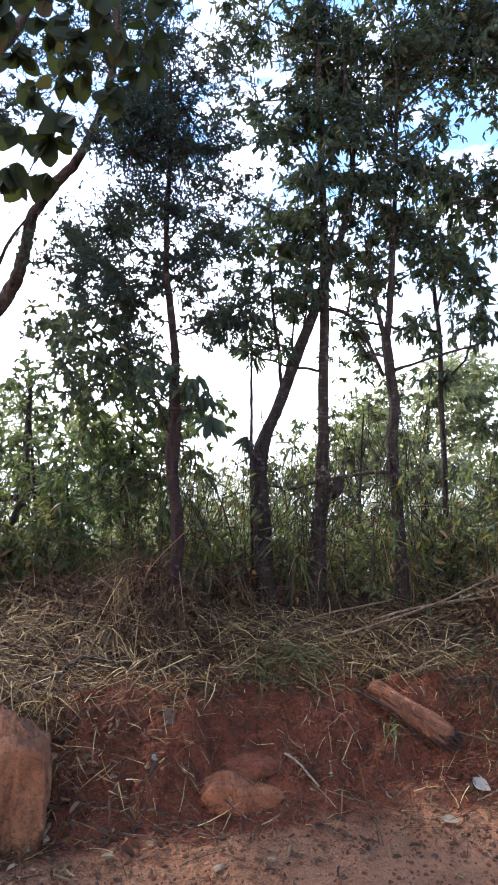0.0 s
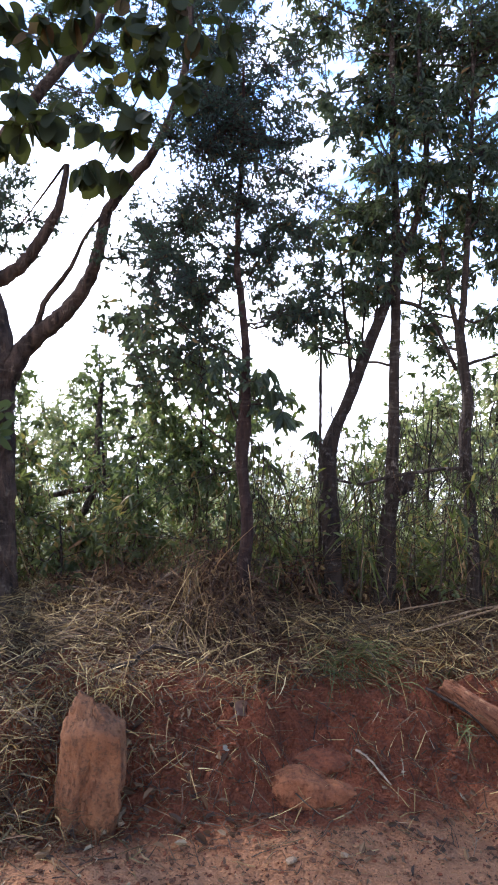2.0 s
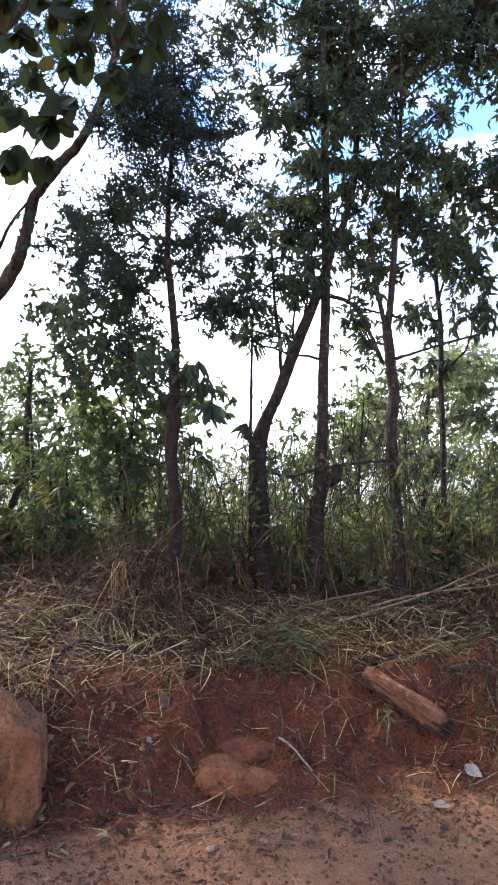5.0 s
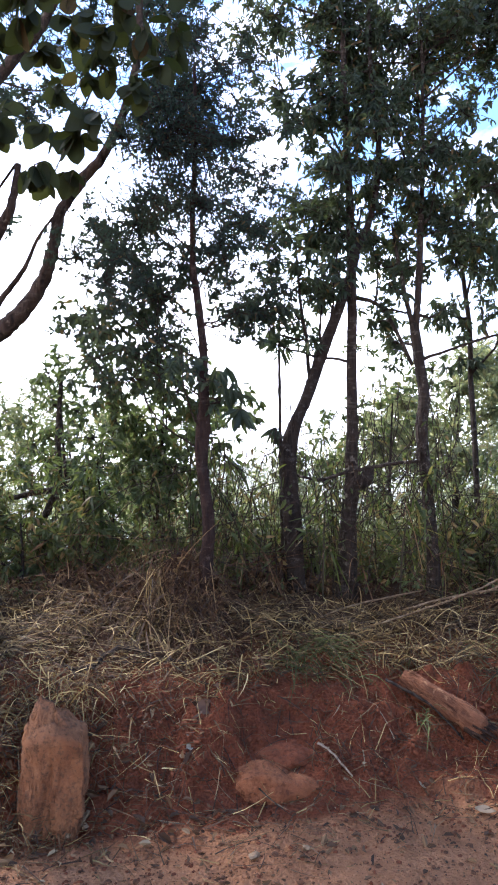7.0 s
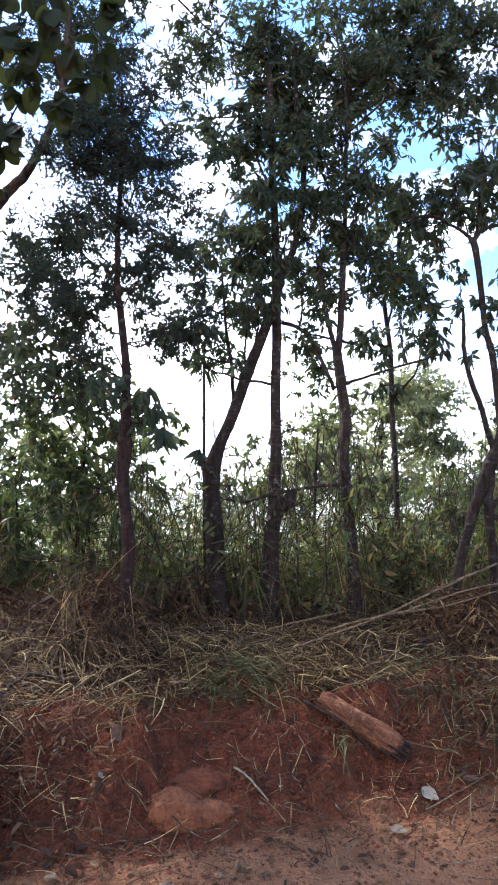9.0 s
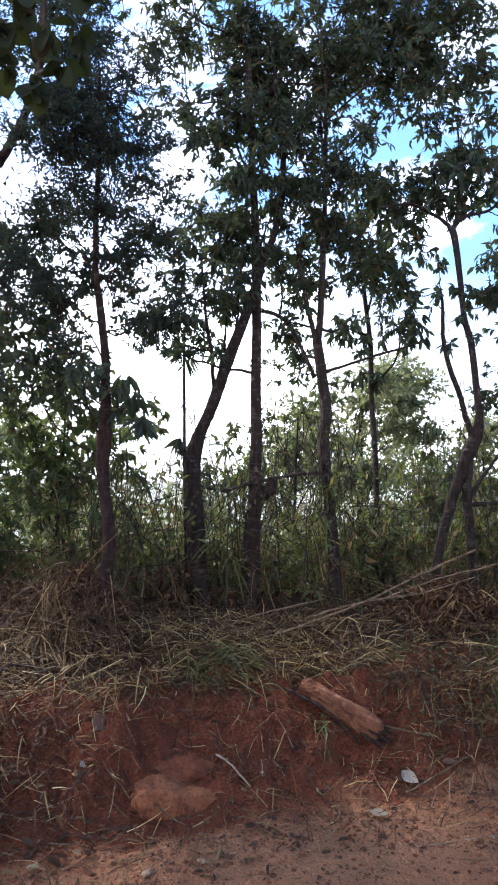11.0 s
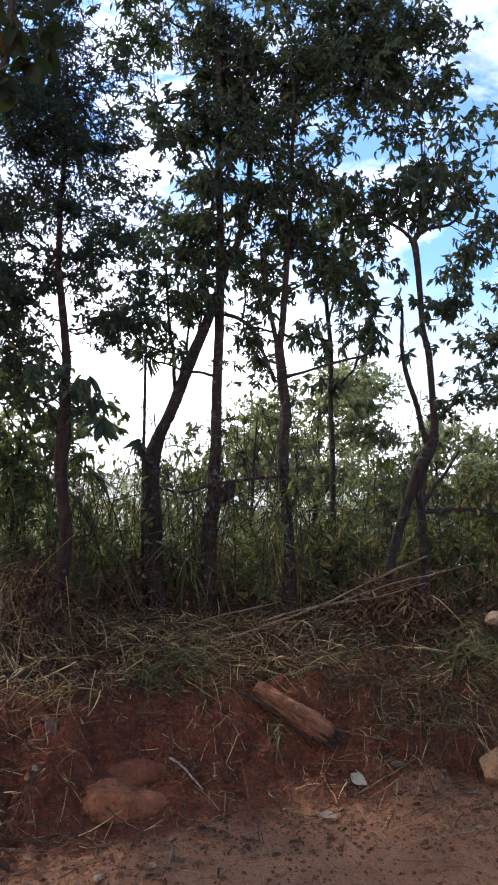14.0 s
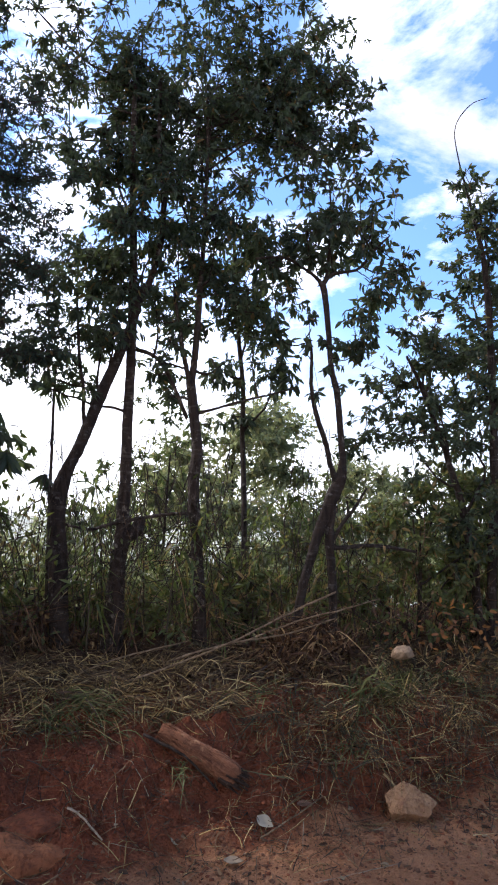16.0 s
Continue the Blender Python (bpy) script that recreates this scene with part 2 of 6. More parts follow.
WEED = straw_material("dull weed", [(0.0, (0.02, 0.018, 0.008)), (0.5, (0.06, 0.052, 0.02)), (0.85, (0.12, 0.105, 0.04)), (1.0, (0.26, 0.19, 0.08))])
STEM = straw_material("green stem", [(0.0, (0.028, 0.024, 0.013)), (0.6, (0.066, 0.05, 0.024)), (1.0, (0.16, 0.115, 0.055))])
LITTER = straw_material("leaf litter", [(0.0, (0.04, 0.02, 0.01)), (0.6, (0.13, 0.066, 0.03)), (0.9, (0.26, 0.15, 0.07)), (1.0, (0.44, 0.34, 0.2))])
PAPER_LEAF = straw_material("bleached leaf", [(0.0, (0.36, 0.31, 0.22)), (1.0, (0.42, 0.36, 0.26))])
TAN_LEAF = straw_material("tan leaf", [(0.0, (0.33, 0.24, 0.14)), (1.0, (0.4, 0.3, 0.19))])
BROWN_LEAF = straw_material("brown leaf", [(0.0, (0.17, 0.085, 0.05)), (1.0, (0.22, 0.12, 0.07))])


# ---------------------------------------------------------------- mesh helpers
def quads_mesh(name, co, quads, smooth=False):
    me = bpy.data.meshes.new(name)
    co, quads = np.asarray(co, np.float32).reshape(-1, 3), np.asarray(quads, np.int32)
    k = quads.shape[1]
    me.vertices.add(len(co))
    me.vertices.foreach_set("co", co.ravel())
    me.loops.add(quads.size)
    me.loops.foreach_set("vertex_index", quads.ravel())
    me.polygons.add(len(quads))
    me.polygons.foreach_set("loop_start", np.arange(0, quads.size, k, dtype=np.int32))
    me.polygons.foreach_set("use_smooth", np.full(len(quads), smooth))
    me.update(calc_edges=True)
    return me


def part(name, me, mat, parent=None, label="", kind="", own=False):
    """Links a mesh as one object under a thing or a part."""
    ob = new(name, me)
    if not me.materials:
        me.materials.append(mat)
    if parent is not None:
        ob.parent = parent
        if not own:
            local(me, parent.location)
    return tagged(ob, label=label, kind=kind)


def thing(name, at, label, category, group="", kind=""):
    ob = new(name)
    ob.empty_display_size = 0.1
    ob.matrix_world = pose(*at)
    ob.location = at
    bpy.context.view_layer.update()
    return tagged(ob, label, category, group, kind)


def merged(batches):
    co, qu, n = [], [], 0
    for c, q in batches:
        c = np.asarray(c).reshape(-1, 3)
        co.append(c)
        qu.append(np.asarray(q) + n)
        n += len(c)
    return np.concatenate(co), np.concatenate(qu)


def unit(v):
    return v / np.maximum(np.linalg.norm(v, axis=-1, keepdims=True), 1e-9)


def leaves(rng, at, way, length, width, fold=0.25, curl=0.25, shape=(0.3, 0.7, 0.9, 0.75)):
    """Two-sided folded leaves: six corners and two quads each. shape: where the two widest places lie and how wide they are."""
    n = len(at)
    way = unit(way)
    nor = unit(np.cross(way, unit(rng.normal(size=(n, 3)))) + np.array([0, 0, 0.5]))
    side = unit(np.cross(way, nor))
    nor = np.cross(side, way)
    length, width = np.broadcast_to(length, n)[:, None], np.broadcast_to(width, n)[:, None] / 2
    a, b, wa, wb = shape
    tip = at + way * length - nor * length * curl
    p1, p2 = at + way * length * a - nor * length * curl * a * a, at + way * length * b - nor * length * curl * b * b
    co = np.stack([at, p1 + side * width * wa + nor * width * fold, p2 + side * width * wb + nor * width * fold, tip,
                   p2 - side * width * wb + nor * width * fold, p1 - side * width * wa + nor * width * fold], 1)
    i = (np.arange(n) * 6)[:, None]
    return co.reshape(-1, 3), np.concatenate([i + [0, 3, 2, 1], i + [0, 5, 4, 3]])


def broad_leaves(rng, at, way, length, width, fold=0.25, curl=0.3, shape=None):
    """Leaves with a rounded, wavy outline and a midrib: 24 corners and 14 quads each."""
    n = len(at)
    way = unit(way)
    nor = unit(np.cross(way, unit(rng.normal(size=(n, 3)))) + np.array([0, -0.3, 0.5]))
    side = unit(np.cross(way, nor))
    nor = np.cross(side, way)
    length, width = np.broadcast_to(length, n)[:, None], np.broadcast_to(width, n)[:, None] / 2
    rows = []
    for u, wd in ((0.0, 0.08), (0.09, 0.58), (0.24, 0.92), (0.45, 1.0), (0.66, 0.9), (0.83, 0.64), (0.94, 0.34), (1.0, 0.04)):
        wave = rng.normal(size=(n, 1)) * 0.05
        mid = at + way * length * u - nor * length * curl * u * u
        rows += [mid + side * width * (wd + wave) + nor * width * fold * wd, mid, mid - side * width * (wd - wave) + nor * width * fold * wd]
    co = np.stack(rows, 1)
    i = (np.arange(n) * 24)[:, None, None]
    k = np.arange(7)[:, None] * 3
    q = np.concatenate([k + np.array([0, 1, 4, 3]), k + np.array([1, 2, 5, 4])])
    return co.reshape(-1, 3), (i + q[None]).reshape(-1, 4)


def prisms(a, b, ra, rb, sides=3):
    """Straight tapered twigs."""
    n = len(a)
    d = unit(b - a)
    s = unit(np.cross(d, np.array([0.31, 0.52, 0.8])))
    u = np.cross(d, s)
    ang = np.arange(sides) * 2 * np.pi / sides
    ring = np.cos(ang)[None, :, None] * s[:, None] + np.sin(ang)[None, :, None] * u[:, None]
    ra, rb = np.broadcast_to(ra, n)[:, None, None], np.broadcast_to(rb, n)[:, None, None]
    co = np.concatenate([a[:, None] + ring * ra, b[:, None] + ring * rb], 1)
    i = (np.arange(n) * 2 * sides)[:, None]
    k = np.arange(sides)
    q = np.stack([k, (k + 1) % sides, (k + 1) % sides + sides, k + sides], 1)
    return co.reshape(-1, 3), (i[:, :, None] + q[None]).reshape(-1, 4)


def blades(rng, at, way, length, width, sag=0.6, steps=5, wave=0.08, clear=None):
    """Bent ribbons of grass that rise along way and sag with their length; clear(x, y) keeps them above a floor."""
    n = len(at)
    way = unit(way)
    length, width = np.broadcast_to(length, n), np.broadcast_to(width, n)
    side = unit(np.cross(way, unit(rng.normal(size=(n, 3)) * 0.35 + np.array([0, 0, 1.0]))))
    bend = rng.normal(size=(n, 3)) * wave
    rows = []
    for k in range(steps + 1):
        s = k / steps
        c = at + way * (length * s)[:, None] + bend * (length * s * s * 2)[:, None]
        c[:, 2] -= sag * length * s * s
        if clear is not None:
            c[:, 2] = np.maximum(c[:, 2], clear(c[:, 0], c[:, 1]) + 0.006)
        wd = (width * (1 - 0.85 * s ** 1.5) / 2)[:, None]
        rows += [c - side * wd, c + side * wd]
    co = np.stack(rows, 1)
    i = (np.arange(n) * 2 * (steps + 1))[:, None, None]
    k = np.arange(steps)[:, None] * 2
    return co.reshape(-1, 3), (i + (k + np.array([0, 1, 3, 2]))[None]).reshape(-1, 4)


def smooth_line(pts, per=6):
    """Points along a smooth curve through (x, y, z, radius) rows."""
    p = np.array(pts, float)
    p = np.vstack([2 * p[0] - p[1], p, 2 * p[-1] - p[-2]])
    rows = []
    for i in range(1, len(p) - 2):
        for t in np.linspace(0, 1, per, endpoint=False):
            a, b, c, d = p[i - 1], p[i], p[i + 1], p[i + 2]
            rows.append(0.5 * (2 * b + (c - a) * t + (2 * a - 5 * b + 4 * c - d) * t * t + (3 * b - a - 3 * c + d) * t ** 3))
    rows.append(p[-2])
    q = np.array(rows)
    q[:, 3] = np.maximum(q[:, 3], 0.001)
    return q


def stem(pts, sides=10, per=6, lumps=0.1, seed=0, wander=0.0):
    """A tapered limb with an uneven skin, closed at both ends."""
    q = smooth_line(pts, per)
    rng = np.random.default_rng(seed)
    n = len(q)
    if wander:
        q[1:-1, :3] += rng.normal(size=(n - 2, 3)) * wander * q[1:-1, 3:4]
    d = unit(np.gradient(q[:, :3], axis=0))
    s = unit(np.cross(d, np.array([0.13, 0.95, 0.21])))
    u = np.cross(d, s)
    ang = np.arange(sides) * 2 * np.pi / sides
    bumps = rng.normal(size=(n + 8, sides)) * 1.6
    bumps = np.stack([bumps[k:k + n] for k in range(9)]).mean(0) + 0.25 * rng.normal(size=(n, sides))
    bumps = (bumps + np.roll(bumps, 1, 1)) * 0.5
    r = q[:, 3:4] * (1 + lumps * bumps + lumps * np.sin(ang * 3 + rng.random() * 6)[None])
    co = q[:, None, :3] + np.cos(ang)[None, :, None] * s[:, None] * r[..., None] + np.sin(ang)[None, :, None] * u[:, None] * r[..., None]
    co = np.concatenate([co.reshape(-1, 3), np.repeat(q[:1, :3], 1, 0), q[-1:, :3] + d[-1:] * q[-1, 3] * 0.5])
    i, k = np.arange(n - 1)[:, None] * sides, np.arange(sides)[None]
    f = np.stack([i + k, i + (k + 1) % sides, i + (k + 1) % sides + sides, i + k + sides], -1).reshape(-1, 4)
    e = n * sides
    k = np.arange(0, sides, 2)
    cap0 = np.stack([np.full(len(k), e), (k + 2) % sides, k + 1, k], 1)
    top = (n - 1) * sides
    cap1 = np.stack([np.full(len(k), e + 1), top + k, top + k + 1, top + (k + 2) % sides], 1)
    return co, np.concatenate([f, cap0, cap1])


# ---------------------------------------------------------------- ground
def lattice(i, j, seed):
    v = np.sin(i * 127.1 + j * 311.7 + seed * 74.7) * 43758.5453
    return v - np.floor(v)


def rough(x, y, scale, seed, octaves=4, gain=0.5):
    """Soft random heights between about -1 and 1."""
    total, amp = 0.0, 1.0
    for o in range(octaves):
        u, v = np.asarray(x) * scale, np.asarray(y) * scale
        i, j = np.floor(u), np.floor(v)
        a, b = u - i, v - j
        a, b = a * a * (3 - 2 * a), b * b * (3 - 2 * b)
        s = seed + o * 13
        top = lattice(i, j, s) * (1 - a) + lattice(i + 1, j, s) * a
        low = lattice(i, j + 1, s) * (1 - a) + lattice(i + 1, j + 1, s) * a
        total = total + amp * ((top * (1 - b) + low * b) * 2 - 1)
        amp, scale = amp * gain, scale * 2.03
    return total


def foot(x):
    """Where the bank meets the road."""
    return np.interp(x, [-40, -4, -1.5, -1.0, 0.3, 1.0, 2.4, 5, 40], [-1, 2.2, 2.72, 2.95, 3.28, 3.32, 3.48, 3.9, 9]) + 0.05 * rough(x, x * 0 + 3.3, 1.1, 5, 3)


def ground_height(x, y):
    x, y = np.asarray(x, float), np.asarray(y, float)
    s = y - foot(x)
    s = s + 0.06 * rough(x, y, 3.0, 21, 3) * np.clip(s * 4 + 1, 0, 1)
    z = np.interp(s, [-3000, -300, -30, -9, -6, -0.35, 0.0, 0.12, 0.26, 0.46, 0.62, 1.0, 1.5, 2.2, 3.4, 5, 9, 20, 60, 200, 700, 3000],
                  [10, 3, 1.5, 0.6, 0.0, 0.0, 0.02, 0.10, 0.24, 0.385, 0.42, 0.50, 0.58, 0.64, 0.6, 0.3, -1.4, -5.5, -12, -12, -4, 8])
    face = np.clip(s * 6, 0, 1) * np.clip((14 - s) / 10, 0, 1)
    z = z + face * (0.05 * rough(x, y, 4.0, 2, 5, 0.6) + 0.034 * np.abs(rough(x, y, 11.0, 8, 4, 0.6)) + 0.012 * rough(x, y, 21.0, 18, 2))
    road = 1 - np.clip(s * 6, 0, 1)
    z = z + road * np.clip((8 - np.abs(y)) / 4, 0, 1) * (0.014 * rough(x, y, 1.6, 3, 3) + 0.01 * rough(x, y, 13.0, 4, 3) + 0.006 * np.abs(rough(x, y, 22.0, 9, 2)))
    return z + np.clip(np.hypot(x, y) / 400 - 0.2, 0, 1) * 10 * rough(x, y, 0.004, 6, 3)


def spread(lo, hi, step, reach):
    near = np.arange(lo, hi + step / 2, step)
    far, d = [], step
    while sum(far) < reach:
        d *= 1.22
        far.append(d)
    far = np.cumsum(far)
    return np.concatenate([(lo - far)[::-1], near, hi + far])


def build_ground():
    xs, ys = spread(-3.2, 4.4, 0.022, 3200), spread(2.1, 5.2, 0.02, 3200)
    gx, gy = np.meshgrid(xs, ys)
    co = np.stack([gx, gy, ground_height(gx, gy)], -1).reshape(-1, 3)
    nx = len(xs)
    i = (np.arange(len(ys) - 1)[:, None] * nx + np.arange(nx - 1)[None]).reshape(-1, 1)
    me = quads_mesh("ground", co, i + np.array([0, 1, nx + 1, nx]), True)
    s = co[:, 1] - foot(co[:, 0]) + 0.07 * rough(co[:, 0], co[:, 1], 6.0, 31, 3)
    apron = np.interp(co[:, 0], [-1.2, 0.3, 1.0, 2.0], [0.22, 0.2, 0.08, 0.03])
    bank = np.clip((s + apron) / 0.12, 0, 1)
    shaded_humus = np.clip((s - 0.7) / 0.4, 0, 1)
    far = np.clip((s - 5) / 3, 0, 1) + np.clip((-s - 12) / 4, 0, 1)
    rgba = np.stack([bank, shaded_humus, np.clip(far, 0, 1), np.ones(len(s))], 1).astype(np.float32)
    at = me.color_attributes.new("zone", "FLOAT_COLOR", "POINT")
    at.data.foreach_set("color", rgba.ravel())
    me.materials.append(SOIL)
    return tagged(new("ground", me), "red earth roadside with a cut bank and rutted dirt road", "ground", kind="structure")


build_ground()


# ---------------------------------------------------------------- trees
def limb_tree(at, label, trunk, limbs, bark, crowns, group="roadside trees", seed=1, name="tree", trunk_label=""):
    """trunk and limbs: rows of (x, y, z, radius). crowns: dicts with the clumps of foliage."""
    rng = np.random.default_rng(seed)
    tree = thing(name, at, label, "tree", group)
    sink = [(trunk[0][0], trunk[0][1], float(ground_height(trunk[0][0], trunk[0][1])) - 0.08, trunk[0][3] * 1.15)]
    body = [r for r in trunk if r[2] > sink[0][2] + 0.12]
    sink, body = [(x, y, z, r * 0.79) for x, y, z, r in sink], [(x, y, z, r * 0.79) for x, y, z, r in body]
    base = part("trunk", quads_mesh("trunk", *stem(sink + body, 16, 9, 0.1, seed, 0.02), True), bark, tree, trunk_label)
    bones = [smooth_line(sink + body)]
    for k, row in enumerate(limbs):
        row = [(x, y, z, r * 0.79) for x, y, z, r in row]
        part("limb", quads_mesh("limb", *stem(row, 9, 6, 0.08, seed + k + 1, 0.08), True), bark, tree)
        bones.append(smooth_line(row))
    skeleton = np.concatenate(bones)
    for c in crowns:
        grow_crown(tree, at, skeleton, rng, bark, **c)
    return tree


def local(me, at):
    """Moves a mesh so that its thing's base is the origin."""
    n = len(me.vertices)
    co = np.empty(n * 3, np.float32)
    me.vertices.foreach_get("co", co)
    me.vertices.foreach_set("co", (co.reshape(-1, 3) - np.array(at, np.float32)).ravel())
    me.update()
    return me


def grow_crown(tree, at, skeleton, rng, bark, clumps, mat, density=900, length=0.09, width=0.03, droop=0.4, per_twig=9,
               shape=(0.3, 0.7, 0.95, 0.7), squash=0.85, twig=0.0025, branch=0.012, name="foliage", depth=1.0, label="", spray=0.8, edge=0.55, broad=False):
    batches, twigs, arms = [], [], []
    parted = []
    for x, y, z, r in clumps:
        c = np.array([x, y, z])
        parted.append((c, r * 0.8))
        to = skeleton[:, :3] - c + np.array([0, 0, 0.3 + r * 0.6 if r > 0.22 else 0.08])
        near = skeleton[np.argmin(np.linalg.norm(to, axis=1))]
        if np.linalg.norm(near[:3] - c) > 0.05:
            mid = (near[:3] + c) / 2 + rng.normal(size=3) * 0.12 * r - np.array([0, 0, 0.1 * r])
            r0 = min(branch, near[3] * 0.7)
            arms.append(stem([(*near[:3], r0), (*mid, r0 * 0.75), (*c, r0 * 0.45), (*(c + (c - mid) * 0.4), r0 * 0.2)], 5, 5, 0.1, int(rng.integers(1e6)), 0.4))
            skeleton = np.vstack([skeleton, [*mid, r0 * 0.75], [*c, r0 * 0.6]])
        for k in range(4 if r > 0.14 else 0):
            o = unit(rng.normal(size=3)) * r * rng.uniform(0.6, 1.15) * np.array([1, depth, squash])
            parted.append((c + o, r * rng.uniform(0.35, 0.7)))
            twigs.append(prisms((c - o * 0.1)[None], (c + o)[None], twig * 2, twig))
    for c, r in parted:
        n_twig = max(4, int(density * r * r / per_twig * 2.3))
        u = unit(rng.normal(size=(n_twig, 3)))
        reach = r * rng.random((n_twig, 1)) ** edge * (1 + 0.4 * rng.normal(size=(n_twig, 1)))
        end = c + u * reach * np.array([1, depth, squash])
        start = c + (end - c) * rng.uniform(0.15, 0.6, (n_twig, 1)) + rng.normal(size=(n_twig, 3)) * r * 0.06
        twigs.append(prisms(start, end, twig, twig * 0.5))
        # a second order of sprigs that tie the twigs to the clump's middle
        keep = rng.random(n_twig) < 0.35
        twigs.append(prisms(c + (start[keep] - c) * 0.1, start[keep], twig * 1.6, twig))
        s = rng.uniform(0.05, 1.05, (n_twig, per_twig, 1))
        pos = start[:, None] + (end - start)[:, None] * s
        axis = unit(end - start)[:, None]
        way = axis * 0.5 + rng.normal(size=pos.shape) * spray * 0.6 + np.array([0, 0, -droop])
        pos, way = pos.reshape(-1, 3), way.reshape(-1, 3)
        size = rng.uniform(0.6, 1.25, len(pos))
        batches.append((broad_leaves if broad else leaves)(rng, pos, way, length * size, width * size, rng.uniform(0.1, 0.5) * (0.4 if broad else 1), rng.uniform(0.05, 0.35) * (0.5 if broad else 1), shape))
    holder, move = tree, False
    if arms:
        holder, move = part("branch", quads_mesh("branch", *merged(arms), True), bark, tree, kind="stuff"), True
    for title, me, skin, note in (("twig", quads_mesh("twig", *merged(twigs)), TWIG, ""), (name, quads_mesh(name, *merged(batches), broad), mat, label)):
        part(title, local(me, at) if move else me, skin, holder, note, "stuff", own=move)


def fuller(clumps, seed, more):
    """Adds smaller clumps round each one, for an uneven, filled crown."""
    rng = np.random.default_rng(seed)
    rows = list(clumps)
    for x, y, z, r in clumps:
        for k in range(more):
            o = unit(rng.normal(size=3)) * r * rng.uniform(0.7, 1.1)
            rows.append((x + o[0], y + o[1], z + o[2] * 0.9, r * rng.uniform(0.45, 0.7)))
    return rows


# old tree with a rough trunk that forks low
T_TRUNK = [(-2.08, 4.40, 0.55, 0.198), (-2.07, 4.40, 1.02, 0.185), (-2.08, 4.40, 1.44, 0.185), (-2.09, 4.40, 1.90, 0.185), (-2.11, 4.40, 2.16, 0.198), (-2.13, 4.40, 2.41, 0.172), (-2.20, 4.40, 2.66, 0.154), (-2.28, 4.40, 2.89, 0.132), (-2.35, 4.40, 3.12, 0.110), (-2.44, 4.40, 3.32, 0.093)]
T_LIMBS = [
    [(-2.32, 4.40, 3.16, 0.075), (-2.23, 4.41, 3.36, 0.071), (-2.14, 4.42, 3.54, 0.066), (-2.04, 4.43, 3.71, 0.058), (-1.92, 4.44, 3.86, 0.051), (-1.71, 4.45, 4.13, 0.047), (-1.51, 4.46, 4.37, 0.040), (-1.42, 4.47, 4.55, 0.034), (-1.32, 4.48, 4.77, 0.027), (-1.23, 4.49, 5.01, 0.023)],
    [(-2.17, 4.40, 2.73, 0.066), (-2.08, 4.41, 2.72, 0.066), (-1.99, 4.42, 2.76, 0.062), (-1.90, 4.43, 2.84, 0.056), (-1.83, 4.44, 2.94, 0.049), (-1.76, 4.45, 3.06, 0.045), (-1.70, 4.46, 3.19, 0.038), (-1.67, 4.47, 3.33, 0.031), (-1.65, 4.48, 3.50, 0.025)],
    [(-2.02, 4.40, 2.03, 0.101), (-1.93, 4.41, 2.19, 0.084), (-1.83, 4.42, 2.33, 0.078), (-1.68, 4.43, 2.46, 0.071), (-1.58, 4.44, 2.57, 0.065), (-1.49, 4.45, 2.72, 0.058), (-1.44, 4.46, 2.85, 0.051), (-1.41, 4.47, 3.00, 0.049), (-1.39, 4.48, 3.14, 0.047), (-1.34, 4.49, 3.25, 0.045), (-1.27, 4.50, 3.35, 0.045), (-1.20, 4.51, 3.45, 0.043), (-1.12, 4.52, 3.54, 0.039), (-1.04, 4.53, 3.70, 0.034), (-0.97, 4.54, 3.88, 0.032), (-0.90, 4.55, 4.13, 0.032), (-0.87, 4.56, 4.37, 0.030), (-0.87, 4.57, 4.69, 0.030)],
    [(-1.85, 4.40, 2.31, 0.031), (-1.79, 4.41, 2.45, 0.026), (-1.75, 4.41, 2.58, 0.024), (-1.67, 4.42, 2.69, 0.022), (-1.58, 4.42, 2.82, 0.018), (-1.51, 4.43, 2.99, 0.013), (-1.41, 4.43, 3.13, 0.011)],
    [(-2.24, 4.40, 3.00, 0.066), (-2.33, 4.41, 3.24, 0.057), (-2.42, 4.42, 3.53, 0.053), (-2.50, 4.43, 3.82, 0.044), (-2.56, 4.44, 4.15, 0.036)],
]
